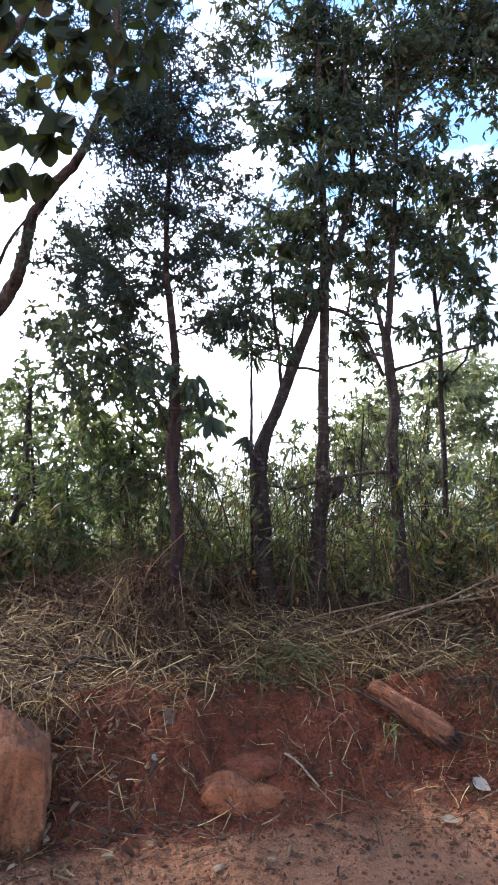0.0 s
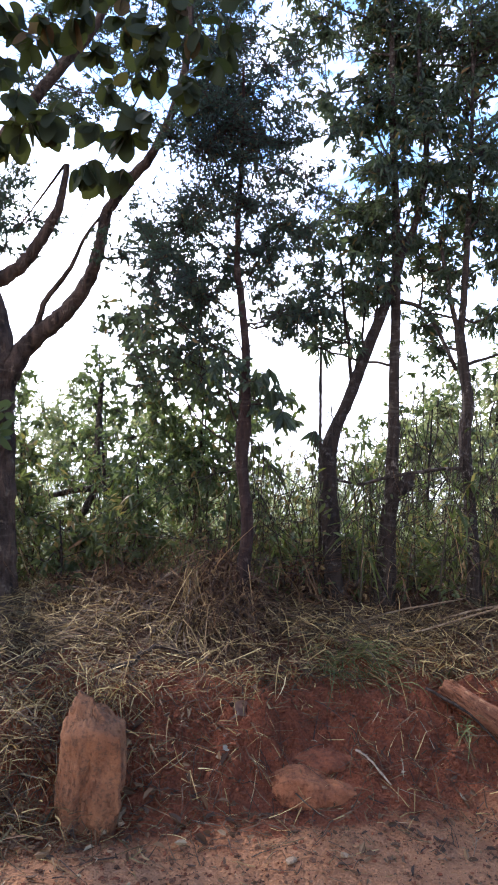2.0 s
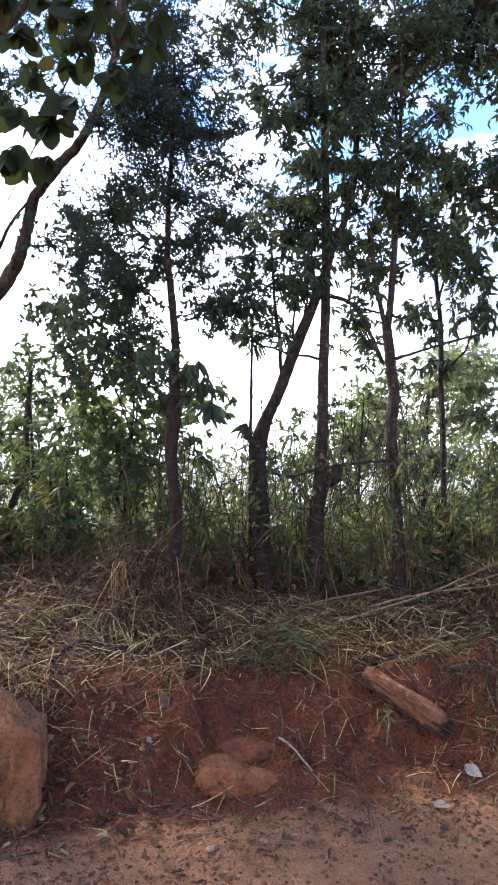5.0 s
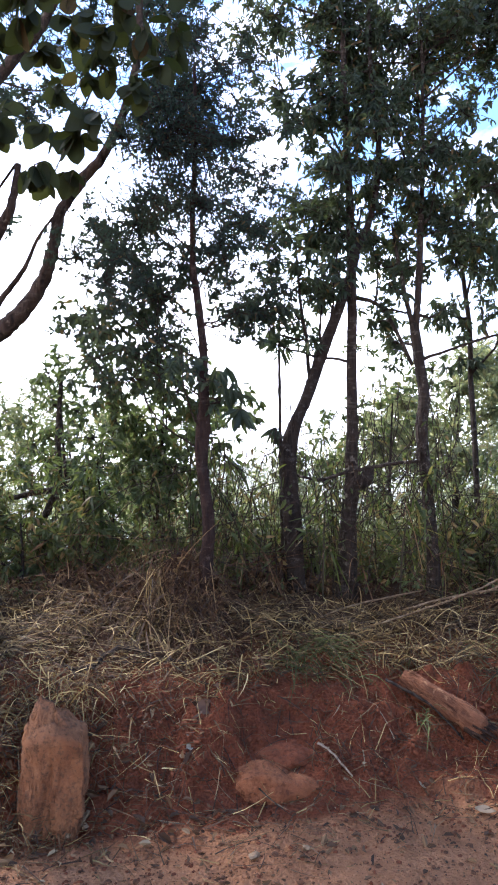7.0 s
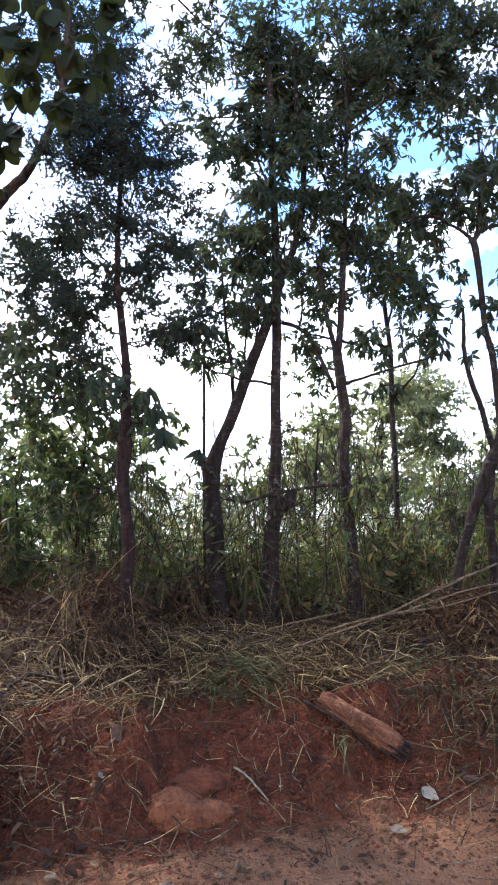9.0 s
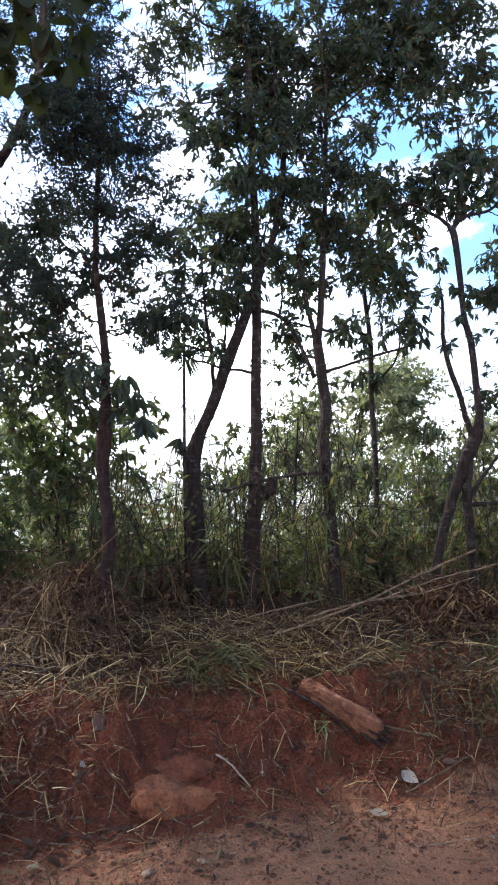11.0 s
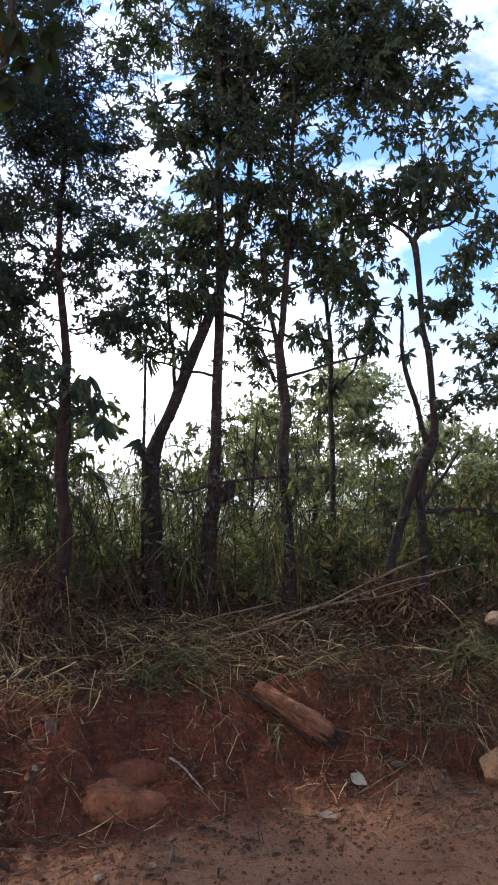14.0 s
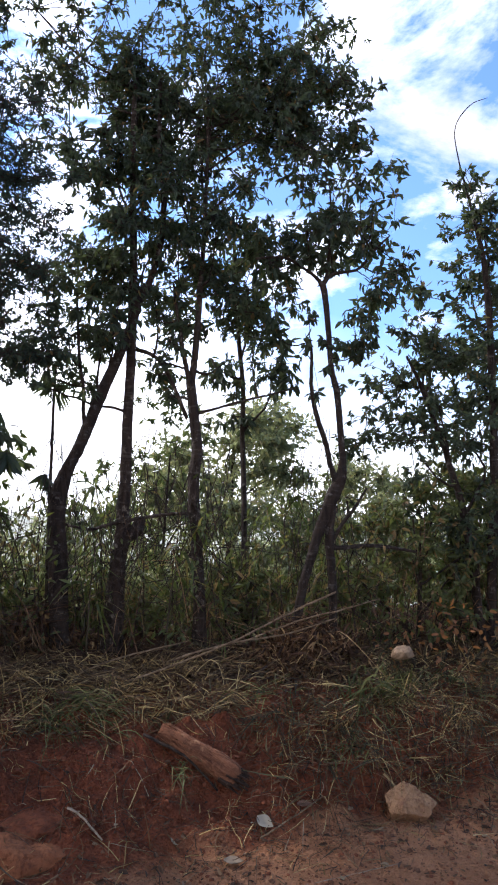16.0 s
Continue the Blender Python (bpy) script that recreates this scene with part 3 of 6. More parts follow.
T_BIG = [(-1.71, 3.50, 3.97, 0.135), (-1.53, 3.60, 3.79, 0.135), (-1.68, 3.50, 3.56, 0.135), (-1.30, 3.60, 4.05, 0.135), (-1.43, 3.50, 3.29, 0.135), (-1.87, 3.70, 3.91, 0.135), (-1.18, 3.50, 3.63, 0.135), (-1.70, 3.60, 3.26, 0.135), (-1.08, 3.60, 3.90, 0.135), (-1.68, 3.50, 4.08, 0.135), (-1.53, 3.60, 4.20, 0.135), (-1.27, 3.40, 3.94, 0.135), (-1.70, 3.70, 3.95, 0.135), (-1.83, 3.70, 3.77, 0.135), (-1.44, 3.50, 3.81, 0.135), (-1.55, 3.40, 3.41, 0.135), (-1.68, 3.40, 3.22, 0.135), (-1.20, 3.40, 3.81, 0.135), (-1.22, 3.70, 4.18, 0.135), (-1.07, 3.80, 4.19, 0.135), (-0.87, 3.60, 4.15, 0.135), (-0.72, 3.40, 3.87, 0.135), (-0.64, 3.50, 3.75, 0.135), (-0.53, 3.80, 3.94, 0.135), (-1.03, 3.80, 3.69, 0.135), (-1.12, 3.60, 3.51, 0.135), (-0.87, 3.60, 3.60, 0.135), (-0.72, 3.50, 3.48, 0.135), (-0.89, 3.40, 3.29, 0.135), (-1.16, 3.60, 3.31, 0.135), (-0.99, 3.50, 3.23, 0.135), (-1.18, 3.40, 3.02, 0.135), (-1.10, 3.60, 3.07, 0.135), (-1.44, 3.60, 3.37, 0.135), (-1.53, 3.50, 3.27, 0.135), (-0.57, 3.50, 3.57, 0.135), (-1.93, 3.60, 4.01, 0.135), (-1.97, 3.60, 3.57, 0.135), (-1.49, 3.60, 4.40, 0.135), (-1.03, 3.40, 4.23, 0.135), (-0.75, 3.80, 4.48, 0.135), (-1.75, 3.60, 4.50, 0.135), (-1.30, 3.70, 4.61, 0.135), (-0.48, 3.80, 4.19, 0.135), (-0.83, 3.50, 3.74, 0.135)]
T_FINE = [(-2.32, 4.90, 3.41, 0.29), (-2.02, 4.90, 3.30, 0.21), (-2.33, 5.10, 3.17, 0.19), (-1.59, 5.10, 4.32, 0.26), (-1.05, 4.90, 4.71, 0.28), (-1.28, 5.30, 4.75, 0.26), (-0.79, 5.10, 4.93, 0.29), (-0.61, 4.90, 4.61, 0.24), (-1.81, 5.10, 4.13, 0.21), (-2.07, 5.30, 4.38, 0.18), (-1.46, 5.30, 4.68, 0.26), (-1.00, 5.10, 5.25, 0.34), (-1.48, 5.30, 5.45, 0.35), (-0.55, 4.90, 5.14, 0.36), (-2.02, 5.10, 4.94, 0.30), (-2.30, 5.10, 4.44, 0.26), (-1.72, 5.30, 5.21, 0.31), (-2.32, 5.10, 3.61, 0.22), (-1.20, 5.10, 5.72, 0.43), (-0.64, 5.10, 5.72, 0.46), (-1.79, 4.90, 5.56, 0.42), (-2.46, 4.90, 5.38, 0.46)]
limb_tree((-2.13, 4.40, 0.55), "old tree with rough brown furrowed bark forking low", T_TRUNK, T_LIMBS, BARK_T,
          [dict(clumps=T_BIG, mat=LEAF_BIG, density=95, length=0.125, width=0.09, droop=0.9, per_twig=3, branch=0.005, broad=True, spray=0.9, edge=0.7, shape=(0.25, 0.65, 0.95, 0.8), twig=0.003, label="broad drooping green leaves"),
           dict(clumps=fuller(T_FINE, 31, 1), mat=LEAF_FINE, density=3000, length=0.036, width=0.014, droop=0.2, per_twig=10, branch=0.008, edge=0.4),
           dict(clumps=[(-1.93, 4.2, 1.85, 0.1), (-1.98, 4.22, 1.7, 0.08)], mat=LEAF_SUN, density=500, length=0.13, width=0.06, droop=0.0, per_twig=3, broad=True)], seed=3)

A_TRUNK = [(-0.46, 4.40, 0.6, 0.07), (-0.45, 4.40, 0.89, 0.056), (-0.43, 4.40, 1.06, 0.05), (-0.43, 4.40, 1.23, 0.049), (-0.45, 4.40, 1.40, 0.044), (-0.47, 4.40, 1.57, 0.049), (-0.46, 4.40, 1.75, 0.057), (-0.45, 4.40, 1.92, 0.044), (-0.45, 4.40, 2.10, 0.035), (-0.45, 4.40, 2.27, 0.033), (-0.47, 4.40, 2.45, 0.031), (-0.49, 4.40, 2.63, 0.029), (-0.51, 4.40, 2.75, 0.026), (-0.51, 4.40, 2.92, 0.024), (-0.51, 4.40, 3.17, 0.022), (-0.49, 4.40, 3.54, 0.018), (-0.49, 4.40, 4.09, 0.011)]
A_CROWN = [(-1.17, 4.75, 2.42, 0.23), (-0.93, 4.60, 2.10, 0.22), (-0.77, 4.75, 2.27, 0.19), (-1.18, 4.60, 2.06, 0.18), (-0.66, 4.75, 2.04, 0.19), (-0.87, 4.75, 2.46, 0.21), (-1.09, 4.75, 2.65, 0.21), (-1.32, 4.75, 2.54, 0.15), (-0.35, 4.45, 2.91, 0.21), (-0.18, 4.60, 3.17, 0.18), (-0.67, 4.45, 3.34, 0.25), (-0.91, 4.75, 3.19, 0.27), (-0.39, 4.45, 3.59, 0.25), (-0.71, 4.45, 3.81, 0.22), (-0.14, 4.45, 3.63, 0.14), (-0.07, 4.60, 3.44, 0.15), (-0.51, 4.60, 3.89, 0.22), (-1.06, 4.45, 2.94, 0.18), (-0.25, 4.60, 2.54, 0.17), (-0.03, 4.75, 2.54, 0.17), (-0.50, 4.60, 4.03, 0.37), (-0.71, 4.20, 3.47, 0.32), (-0.26, 4.60, 3.66, 0.28), (-0.44, 4.40, 3.17, 0.41), (-0.90, 4.60, 3.13, 0.33), (-0.13, 4.70, 3.09, 0.23), (-1.04, 4.30, 2.68, 0.24), (-0.73, 4.40, 2.60, 0.30), (-0.13, 4.70, 2.56, 0.24), (-0.95, 4.60, 2.28, 0.31), (-1.12, 4.40, 2.39, 0.21), (-0.56, 4.20, 2.18, 0.22), (-0.39, 4.70, 2.86, 0.23), (-0.02, 4.80, 2.70, 0.21), (-0.36, 4.40, 1.93, 0.16), (-0.70, 4.70, 4.36, 0.30), (-1.08, 4.20, 2.18, 0.17)]
limb_tree((-0.47, 4.40, 0.63), "slender tree with dense small dark leaves", A_TRUNK, [], BARK_A,
          [dict(clumps=[(x, y, z, r * 1.2) for x, y, z, r in fuller(A_CROWN, 32, 1) if z > 2.5], mat=LEAF_FINE, density=4200, length=0.03, width=0.0115, droop=0.2, per_twig=10, branch=0.006, edge=0.5),
           dict(clumps=[(x, y, z, r * 1.1) for x, y, z, r in A_CROWN if z < 2.62], mat=LEAF_LONG, density=880, length=0.052, width=0.025, droop=0.5, per_twig=6, branch=0.006, edge=0.5),
           dict(clumps=[(-0.28, 4.40, 2.02, 0.1), (-0.22, 4.38, 1.88, 0.1), (-0.34, 4.38, 2.12, 0.08)], mat=LEAF_LONG, density=500, length=0.14, width=0.034, droop=0.9, per_twig=5, branch=0.005)], seed=5)

B_TRUNK = [(0.13, 4.95, 0.69, 0.084), (0.11, 4.95, 1.00, 0.079), (0.10, 4.95, 1.19, 0.082), (0.085, 4.95, 1.39, 0.076), (0.08, 4.95, 1.56, 0.072), (0.092, 4.95, 1.70, 0.066), (0.15, 4.95, 1.86, 0.054), (0.22, 4.95, 2.02, 0.052), (0.28, 4.95, 2.18, 0.050), (0.35, 4.95, 2.38, 0.050), (0.43, 4.95, 2.58, 0.047), (0.49, 4.95, 2.74, 0.045), (0.55, 4.95, 2.91, 0.040), (0.59, 4.95, 3.07, 0.035), (0.66, 4.95, 3.21, 0.030), (0.71, 4.95, 3.40, 0.027), (0.74, 4.95, 3.61, 0.025), (0.74, 4.95, 3.95, 0.022), (0.70, 4.95, 4.24, 0.020), (0.69, 4.95, 4.75, 0.015)]
B_LIMBS = [[(0.25, 4.95, 2.06, 0.020), (0.23, 4.95, 2.22, 0.018), (0.22, 4.95, 2.41, 0.016), (0.18, 4.95, 2.69, 0.014), (0.16, 4.95, 3.00, 0.010)]]
B_CROWN = [(0.13, 5.00, 2.63, 0.14), (0.24, 4.85, 2.36, 0.12), (0.01, 5.00, 2.47, 0.12), (0.33, 5.15, 2.83, 0.16), (0.16, 4.85, 2.91, 0.17), (0.08, 4.85, 3.14, 0.16), (0.42, 5.15, 3.16, 0.19), (-0.03, 4.85, 2.83, 0.14), (0.45, 5.00, 3.35, 0.16), (0.17, 5.15, 3.41, 0.17), (0.27, 5.30, 3.50, 0.25), (0.34, 5.00, 2.74, 0.24), (0.22, 5.10, 2.48, 0.16), (0.42, 4.80, 2.89, 0.23), (0.70, 5.00, 3.47, 0.24), (0.70, 4.9, 4.05, 0.26), (0.06, 5.30, 4.37, 0.21), (0.06, 5.50, 4.97, 0.40)]
limb_tree((0.11, 4.95, 0.69), "leaning dark tree with drooping narrow leaves", B_TRUNK, B_LIMBS, BARK,
          [dict(clumps=B_CROWN, mat=LEAF_LONG, edge=0.5, density=1900, length=0.068, width=0.021, droop=0.7, per_twig=5, spray=1.0)], seed=7)

C_TRUNK = [(0.48, 5.00, 0.64, 0.100), (0.50, 5.00, 0.99, 0.080), (0.51, 5.00, 1.19, 0.068), (0.53, 5.00, 1.39, 0.065), (0.53, 5.00, 1.58, 0.055), (0.54, 5.00, 1.78, 0.050), (0.54, 5.00, 2.19, 0.045), (0.55, 5.00, 2.59, 0.043), (0.55, 5.00, 2.84, 0.043), (0.55, 5.00, 3.13, 0.038), (0.54, 5.00, 3.50, 0.033), (0.52, 5.00, 4.05, 0.028), (0.51, 5.00, 4.70, 0.020)]
C_LIMBS = [
    [(0.58, 5.00, 2.71, 0.020), (0.71, 5.00, 2.67, 0.018), (0.80, 5.00, 2.57, 0.018), (0.89, 5.00, 2.39, 0.018), (0.96, 5.00, 2.23, 0.018)],
    [(0.56, 4.97, 1.37, 0.055), (0.62, 4.97, 1.44, 0.065), (0.66, 4.97, 1.51, 0.030)],
]
C_HIGH = [(-0.22, 5.10, 5.23, 0.25), (0.08, 5.10, 5.16, 0.26), (0.02, 5.10, 4.83, 0.19), (0.32, 5.10, 5.39, 0.26), (0.56, 5.10, 5.17, 0.24), (0.71, 5.10, 5.52, 0.26), (0.45, 5.10, 4.87, 0.21), (0.16, 5.10, 5.77, 0.35), (0.58, 5.10, 5.97, 0.35), (-0.27, 5.10, 5.72, 0.30), (0.30, 5.10, 4.61, 0.21), (0.64, 5.10, 4.68, 0.19), (-0.42, 5.10, 5.10, 0.17)]
C_CROWN = [(0.56, 5.10, 4.72, 0.45), (0.42, 5.00, 4.17, 0.32), (0.70, 5.30, 4.41, 0.34), (0.48, 4.80, 3.59, 0.31), (0.42, 5.00, 3.27, 0.32), (0.73, 5.20, 3.17, 0.25), (0.02, 5.00, 2.38, 0.12), (0.78, 5.30, 2.60, 0.17), (0.3, 5.1, 4.0, 0.26), (0.40, 5.00, 4.73, 0.18), (0.59, 4.95, 3.94, 0.18), (0.43, 5.00, 3.64, 0.17), (0.72, 5.20, 4.89, 0.18), (0.28, 5.10, 4.33, 0.17)]
limb_tree((0.56, 5.00, 0.63), "straight spotted trunk tree with narrow leaves", C_TRUNK, C_LIMBS, BARK_SPOT,
          [dict(clumps=C_HIGH, mat=LEAF_LONG, density=900, length=0.05, width=0.021, droop=0.4, per_twig=5, spray=1.0),
           dict(clumps=C_CROWN, mat=LEAF_LONG, edge=0.5, density=2600, length=0.056, width=0.022, droop=0.5, per_twig=5, spray=1.0)], seed=9)

D_TRUNK = [(1.08, 4.95, 0.66, 0.065), (1.07, 4.95, 0.99, 0.050), (1.05, 4.95, 1.19, 0.050), (1.04, 4.95, 1.38, 0.050), (1.02, 4.95, 1.58, 0.050), (1.01, 4.95, 1.78, 0.050), (1.03, 4.95, 1.98, 0.050), (1.01, 4.95, 2.18, 0.047), (0.99, 4.95, 2.34, 0.045), (0.97, 4.95, 2.50, 0.042)]
D_LIMBS = [
    [(0.98, 4.95, 2.48, 0.035), (1.00, 4.95, 2.67, 0.030), (1.01, 4.95, 2.83, 0.030), (1.02, 4.95, 2.99, 0.027), (1.03, 4.95, 3.20, 0.025), (1.04, 4.95, 3.41, 0.022), (1.05, 4.95, 3.74, 0.020), (1.06, 4.95, 4.17, 0.015), (1.05, 4.95, 4.68, 0.012)],
    [(0.97, 4.95, 2.47, 0.027), (0.94, 4.95, 2.58, 0.022), (0.91, 4.95, 2.71, 0.020), (0.89, 4.95, 2.85, 0.017), (0.86, 4.95, 2.99, 0.015), (0.83, 4.95, 3.20, 0.010)],
    [(1.02, 4.95, 2.26, 0.017), (1.18, 4.95, 2.31, 0.012), (1.39, 4.95, 2.38, 0.012), (1.57, 4.95, 2.43, 0.010), (1.76, 4.95, 2.49, 0.007)],
    [(1.02, 4.95, 1.55, 0.015), (0.85, 4.95, 1.54, 0.015), (0.65, 4.95, 1.51, 0.015), (0.46, 4.95, 1.47, 0.015), (0.30, 4.95, 1.43, 0.012), (0.10, 4.95, 1.47, 0.010)],
]
D_CROWN = [(0.76, 4.95, 2.62, 0.12), (0.88, 5.25, 2.43, 0.12), (1.19, 4.95, 2.62, 0.14), (1.31, 4.95, 2.42, 0.12), (1.43, 4.95, 2.66, 0.14), (0.74, 5.10, 2.98, 0.14), (1.31, 5.10, 2.98, 0.16), (0.88, 4.95, 3.18, 0.18), (1.12, 4.95, 3.26, 0.18), (1.09, 5.10, 4.43, 0.49), (1.42, 5.40, 4.91, 0.48), (0.83, 5.00, 3.96, 0.28), (1.10, 4.80, 3.67, 0.35), (1.52, 5.20, 3.63, 0.33), (1.04, 5.10, 3.30, 0.29), (0.86, 5.00, 3.55, 0.24), (1.50, 5.30, 3.03, 0.25), (0.82, 5.00, 2.78, 0.18), (1.22, 5.00, 3.19, 0.24), (0.98, 5.20, 2.96, 0.21), (0.91, 5.30, 2.43, 0.17)]
D_HIGH = [(1.11, 5.10, 5.61, 0.33), (1.49, 5.10, 5.60, 0.34), (1.86, 5.10, 5.73, 0.27), (2.14, 5.10, 5.59, 0.18), (1.32, 5.10, 5.28, 0.33), (1.75, 5.10, 5.27, 0.34), (0.99, 5.10, 6.07, 0.40), (1.49, 5.10, 6.24, 0.41), (1.94, 5.10, 6.19, 0.28), (1.17, 5.10, 4.78, 0.31), (1.50, 5.10, 4.74, 0.33), (1.82, 5.10, 4.76, 0.34), (2.11, 5.10, 4.86, 0.27), (2.29, 5.10, 5.04, 0.18), (1.72, 5.10, 4.97, 0.36), (2.32, 5.10, 4.56, 0.16), (2.48, 5.10, 4.35, 0.14), (2.03, 5.10, 4.46, 0.20)]
D_DENSE = [(1.50, 5.00, 4.87, 0.26), (1.73, 5.10, 4.78, 0.26), (1.96, 5.20, 4.74, 0.26), (2.15, 5.00, 4.58, 0.20), (1.77, 5.10, 4.53, 0.22), (1.59, 5.20, 4.55, 0.22), (2.01, 5.00, 4.94, 0.20), (1.40, 5.10, 5.09, 0.22)]
D_MID = [(0.66, 5.10, 4.44, 0.17), (0.93, 5.00, 4.54, 0.18), (0.99, 5.05, 4.12, 0.19), (1.07, 5.00, 3.66, 0.19), (0.81, 5.10, 3.67, 0.17), (1.22, 5.00, 3.21, 0.15), (0.94, 5.00, 4.88, 0.17), (1.23, 5.10, 4.46, 0.17)]
D_TOP = [(1.68, 5.00, 4.67, 0.48), (1.30, 5.20, 5.13, 0.45), (1.93, 4.90, 4.45, 0.31), (1.00, 5.00, 4.53, 0.34), (0.92, 5.40, 5.35, 0.46), (2.11, 5.30, 5.63, 0.29), (1.51, 5.00, 4.23, 0.30), (1.33, 5.30, 4.15, 0.27), (1.93, 5.20, 5.13, 0.32), (2.21, 5.00, 4.83, 0.26), (2.16, 5.10, 4.47, 0.24), (1.94, 5.00, 4.17, 0.19), (2.40, 5.00, 4.94, 0.15)]
limb_tree((1.09, 4.95, 0.63), "forked slim tree with pale lichen spots and heavy crown", D_TRUNK, D_LIMBS, BARK_SPOT,
          [dict(clumps=D_CROWN, mat=LEAF_LONG, edge=0.5, density=2000, length=0.056, width=0.022, droop=0.5, per_twig=5, spray=1.0),
           dict(clumps=D_HIGH, mat=LEAF_LONG, density=850, length=0.052, width=0.023, droop=0.4, per_twig=5, spray=1.0),
           dict(clumps=D_TOP, mat=LEAF_LONG, edge=0.5, density=750, length=0.054, width=0.024, droop=0.4, per_twig=5, spray=1.0),
           dict(clumps=D_MID, mat=LEAF_LONG, density=1300, length=0.054, width=0.026, droop=0.5, per_twig=6, spray=1.0),
           dict(clumps=D_DENSE, mat=LEAF_LONG, density=1800, length=0.054, width=0.026, droop=0.4, per_twig=6, spray=1.0)], seed=11)

F_TRUNK = [(1.57, 5.60, 0.85, 0.031), (1.56, 5.60, 1.30, 0.028), (1.55, 5.60, 1.76, 0.028), (1.53, 5.60, 2.22, 0.025), (1.53, 5.60, 2.59, 0.025), (1.48, 5.60, 3.06, 0.022), (1.45, 5.60, 3.53, 0.020), (1.42, 5.60, 4.09, 0.014)]
F_CROWN = [(1.72, 5.40, 2.67, 0.25), (1.5, 5.6, 3.3, 0.25), (1.35, 5.7, 2.75, 0.2), (1.6, 5.5, 3.75, 0.25), (1.45, 5.6, 2.35, 0.15), (1.77, 5.55, 3.14, 0.14), (1.92, 5.55, 3.01, 0.14), (1.84, 5.55, 2.81, 0.14), (1.70, 5.55, 2.94, 0.14), (1.97, 5.55, 3.30, 0.14), (1.57, 5.55, 3.17, 0.14)]
limb_tree((1.63, 5.60, 0.66), "thin pole tree with hanging leaves", F_TRUNK, [], BARK,
          [dict(clumps=F_CROWN, mat=LEAF_LONG, density=1100, length=0.085, width=0.028, droop=1.0, per_twig=6)], seed=13)

E_TRUNK = [(1.72, 4.75, 0.80, 0.040), (1.75, 4.75, 1.01, 0.040), (1.80, 4.75, 1.19, 0.040), (1.86, 4.75, 1.38, 0.045), (1.92, 4.75, 1.54, 0.052), (1.98, 4.75, 1.68, 0.062), (2.04, 4.75, 1.81, 0.052), (2.06, 4.75, 1.94, 0.033), (2.05, 4.75, 2.06, 0.031), (2.03, 4.75, 2.30, 0.029), (2.01, 4.75, 2.46, 0.029), (1.97, 4.75, 2.62, 0.026), (1.95, 4.75, 2.87, 0.026), (1.92, 4.75, 3.15, 0.029), (1.90, 4.75, 3.24, 0.031)]
E_LIMBS = [
    [(2.00, 4.77, 0.50, 0.042), (1.99, 4.75, 1.01, 0.040), (1.97, 4.75, 1.23, 0.040), (1.96, 4.75, 1.42, 0.043), (1.98, 4.75, 1.62, 0.043), (2.01, 4.75, 1.74, 0.038)],
    [(2.01, 4.75, 1.78, 0.031), (1.96, 4.75, 1.94, 0.026), (1.92, 4.75, 2.10, 0.026), (1.86, 4.75, 2.26, 0.024), (1.82, 4.75, 2.46, 0.019), (1.82, 4.75, 2.70, 0.014), (1.81, 4.75, 2.80, 0.010)],
    [(1.90, 4.75, 3.23, 0.021), (1.86, 4.75, 3.28, 0.019), (1.77, 4.75, 3.34, 0.014), (1.60, 4.75, 3.41, 0.012), (1.39, 4.75, 3.38, 0.010)],
    [(1.90, 4.75, 3.23, 0.021), (1.96, 4.75, 3.31, 0.019), (2.02, 4.75, 3.34, 0.017), (2.19, 4.75, 3.39, 0.014), (2.32, 4.75, 3.55, 0.012), (2.45, 4.75, 3.68, 0.007)],
    [(1.93, 4.75, 3.27, 0.017), (1.95, 4.75, 3.44, 0.014), (1.97, 4.75, 3.69, 0.012), (1.96, 4.75, 4.02, 0.007)],
    [(1.97, 4.75, 1.32, 0.024), (2.09, 4.75, 1.32, 0.019), (2.19, 4.75, 1.33, 0.019), (2.38, 4.75, 1.33, 0.017), (2.64, 4.75, 1.29, 0.012)],
    [(1.97, 4.75, 1.34, 0.021), (2.04, 4.75, 1.46, 0.019), (2.15, 4.75, 1.60, 0.014), (2.25, 4.75, 1.75, 0.010)],
]
E_CROWN = [(1.99, 4.75, 3.82, 0.29), (2.37, 4.95, 3.83, 0.28), (1.86, 4.95, 3.70, 0.23), (2.21, 4.75, 4.03, 0.23), (1.84, 5.05, 4.13, 0.21), (2.36, 4.65, 3.34, 0.16), (2.30, 4.95, 3.11, 0.20), (2.60, 5.05, 4.41, 0.16), (2.26, 4.85, 2.79, 0.15), (1.78, 5.05, 3.29, 0.17), (1.65, 5.15, 2.95, 0.22), (2.00, 4.75, 2.50, 0.10), (1.39, 5.05, 3.07, 0.22), (1.56, 4.95, 3.44, 0.22)]
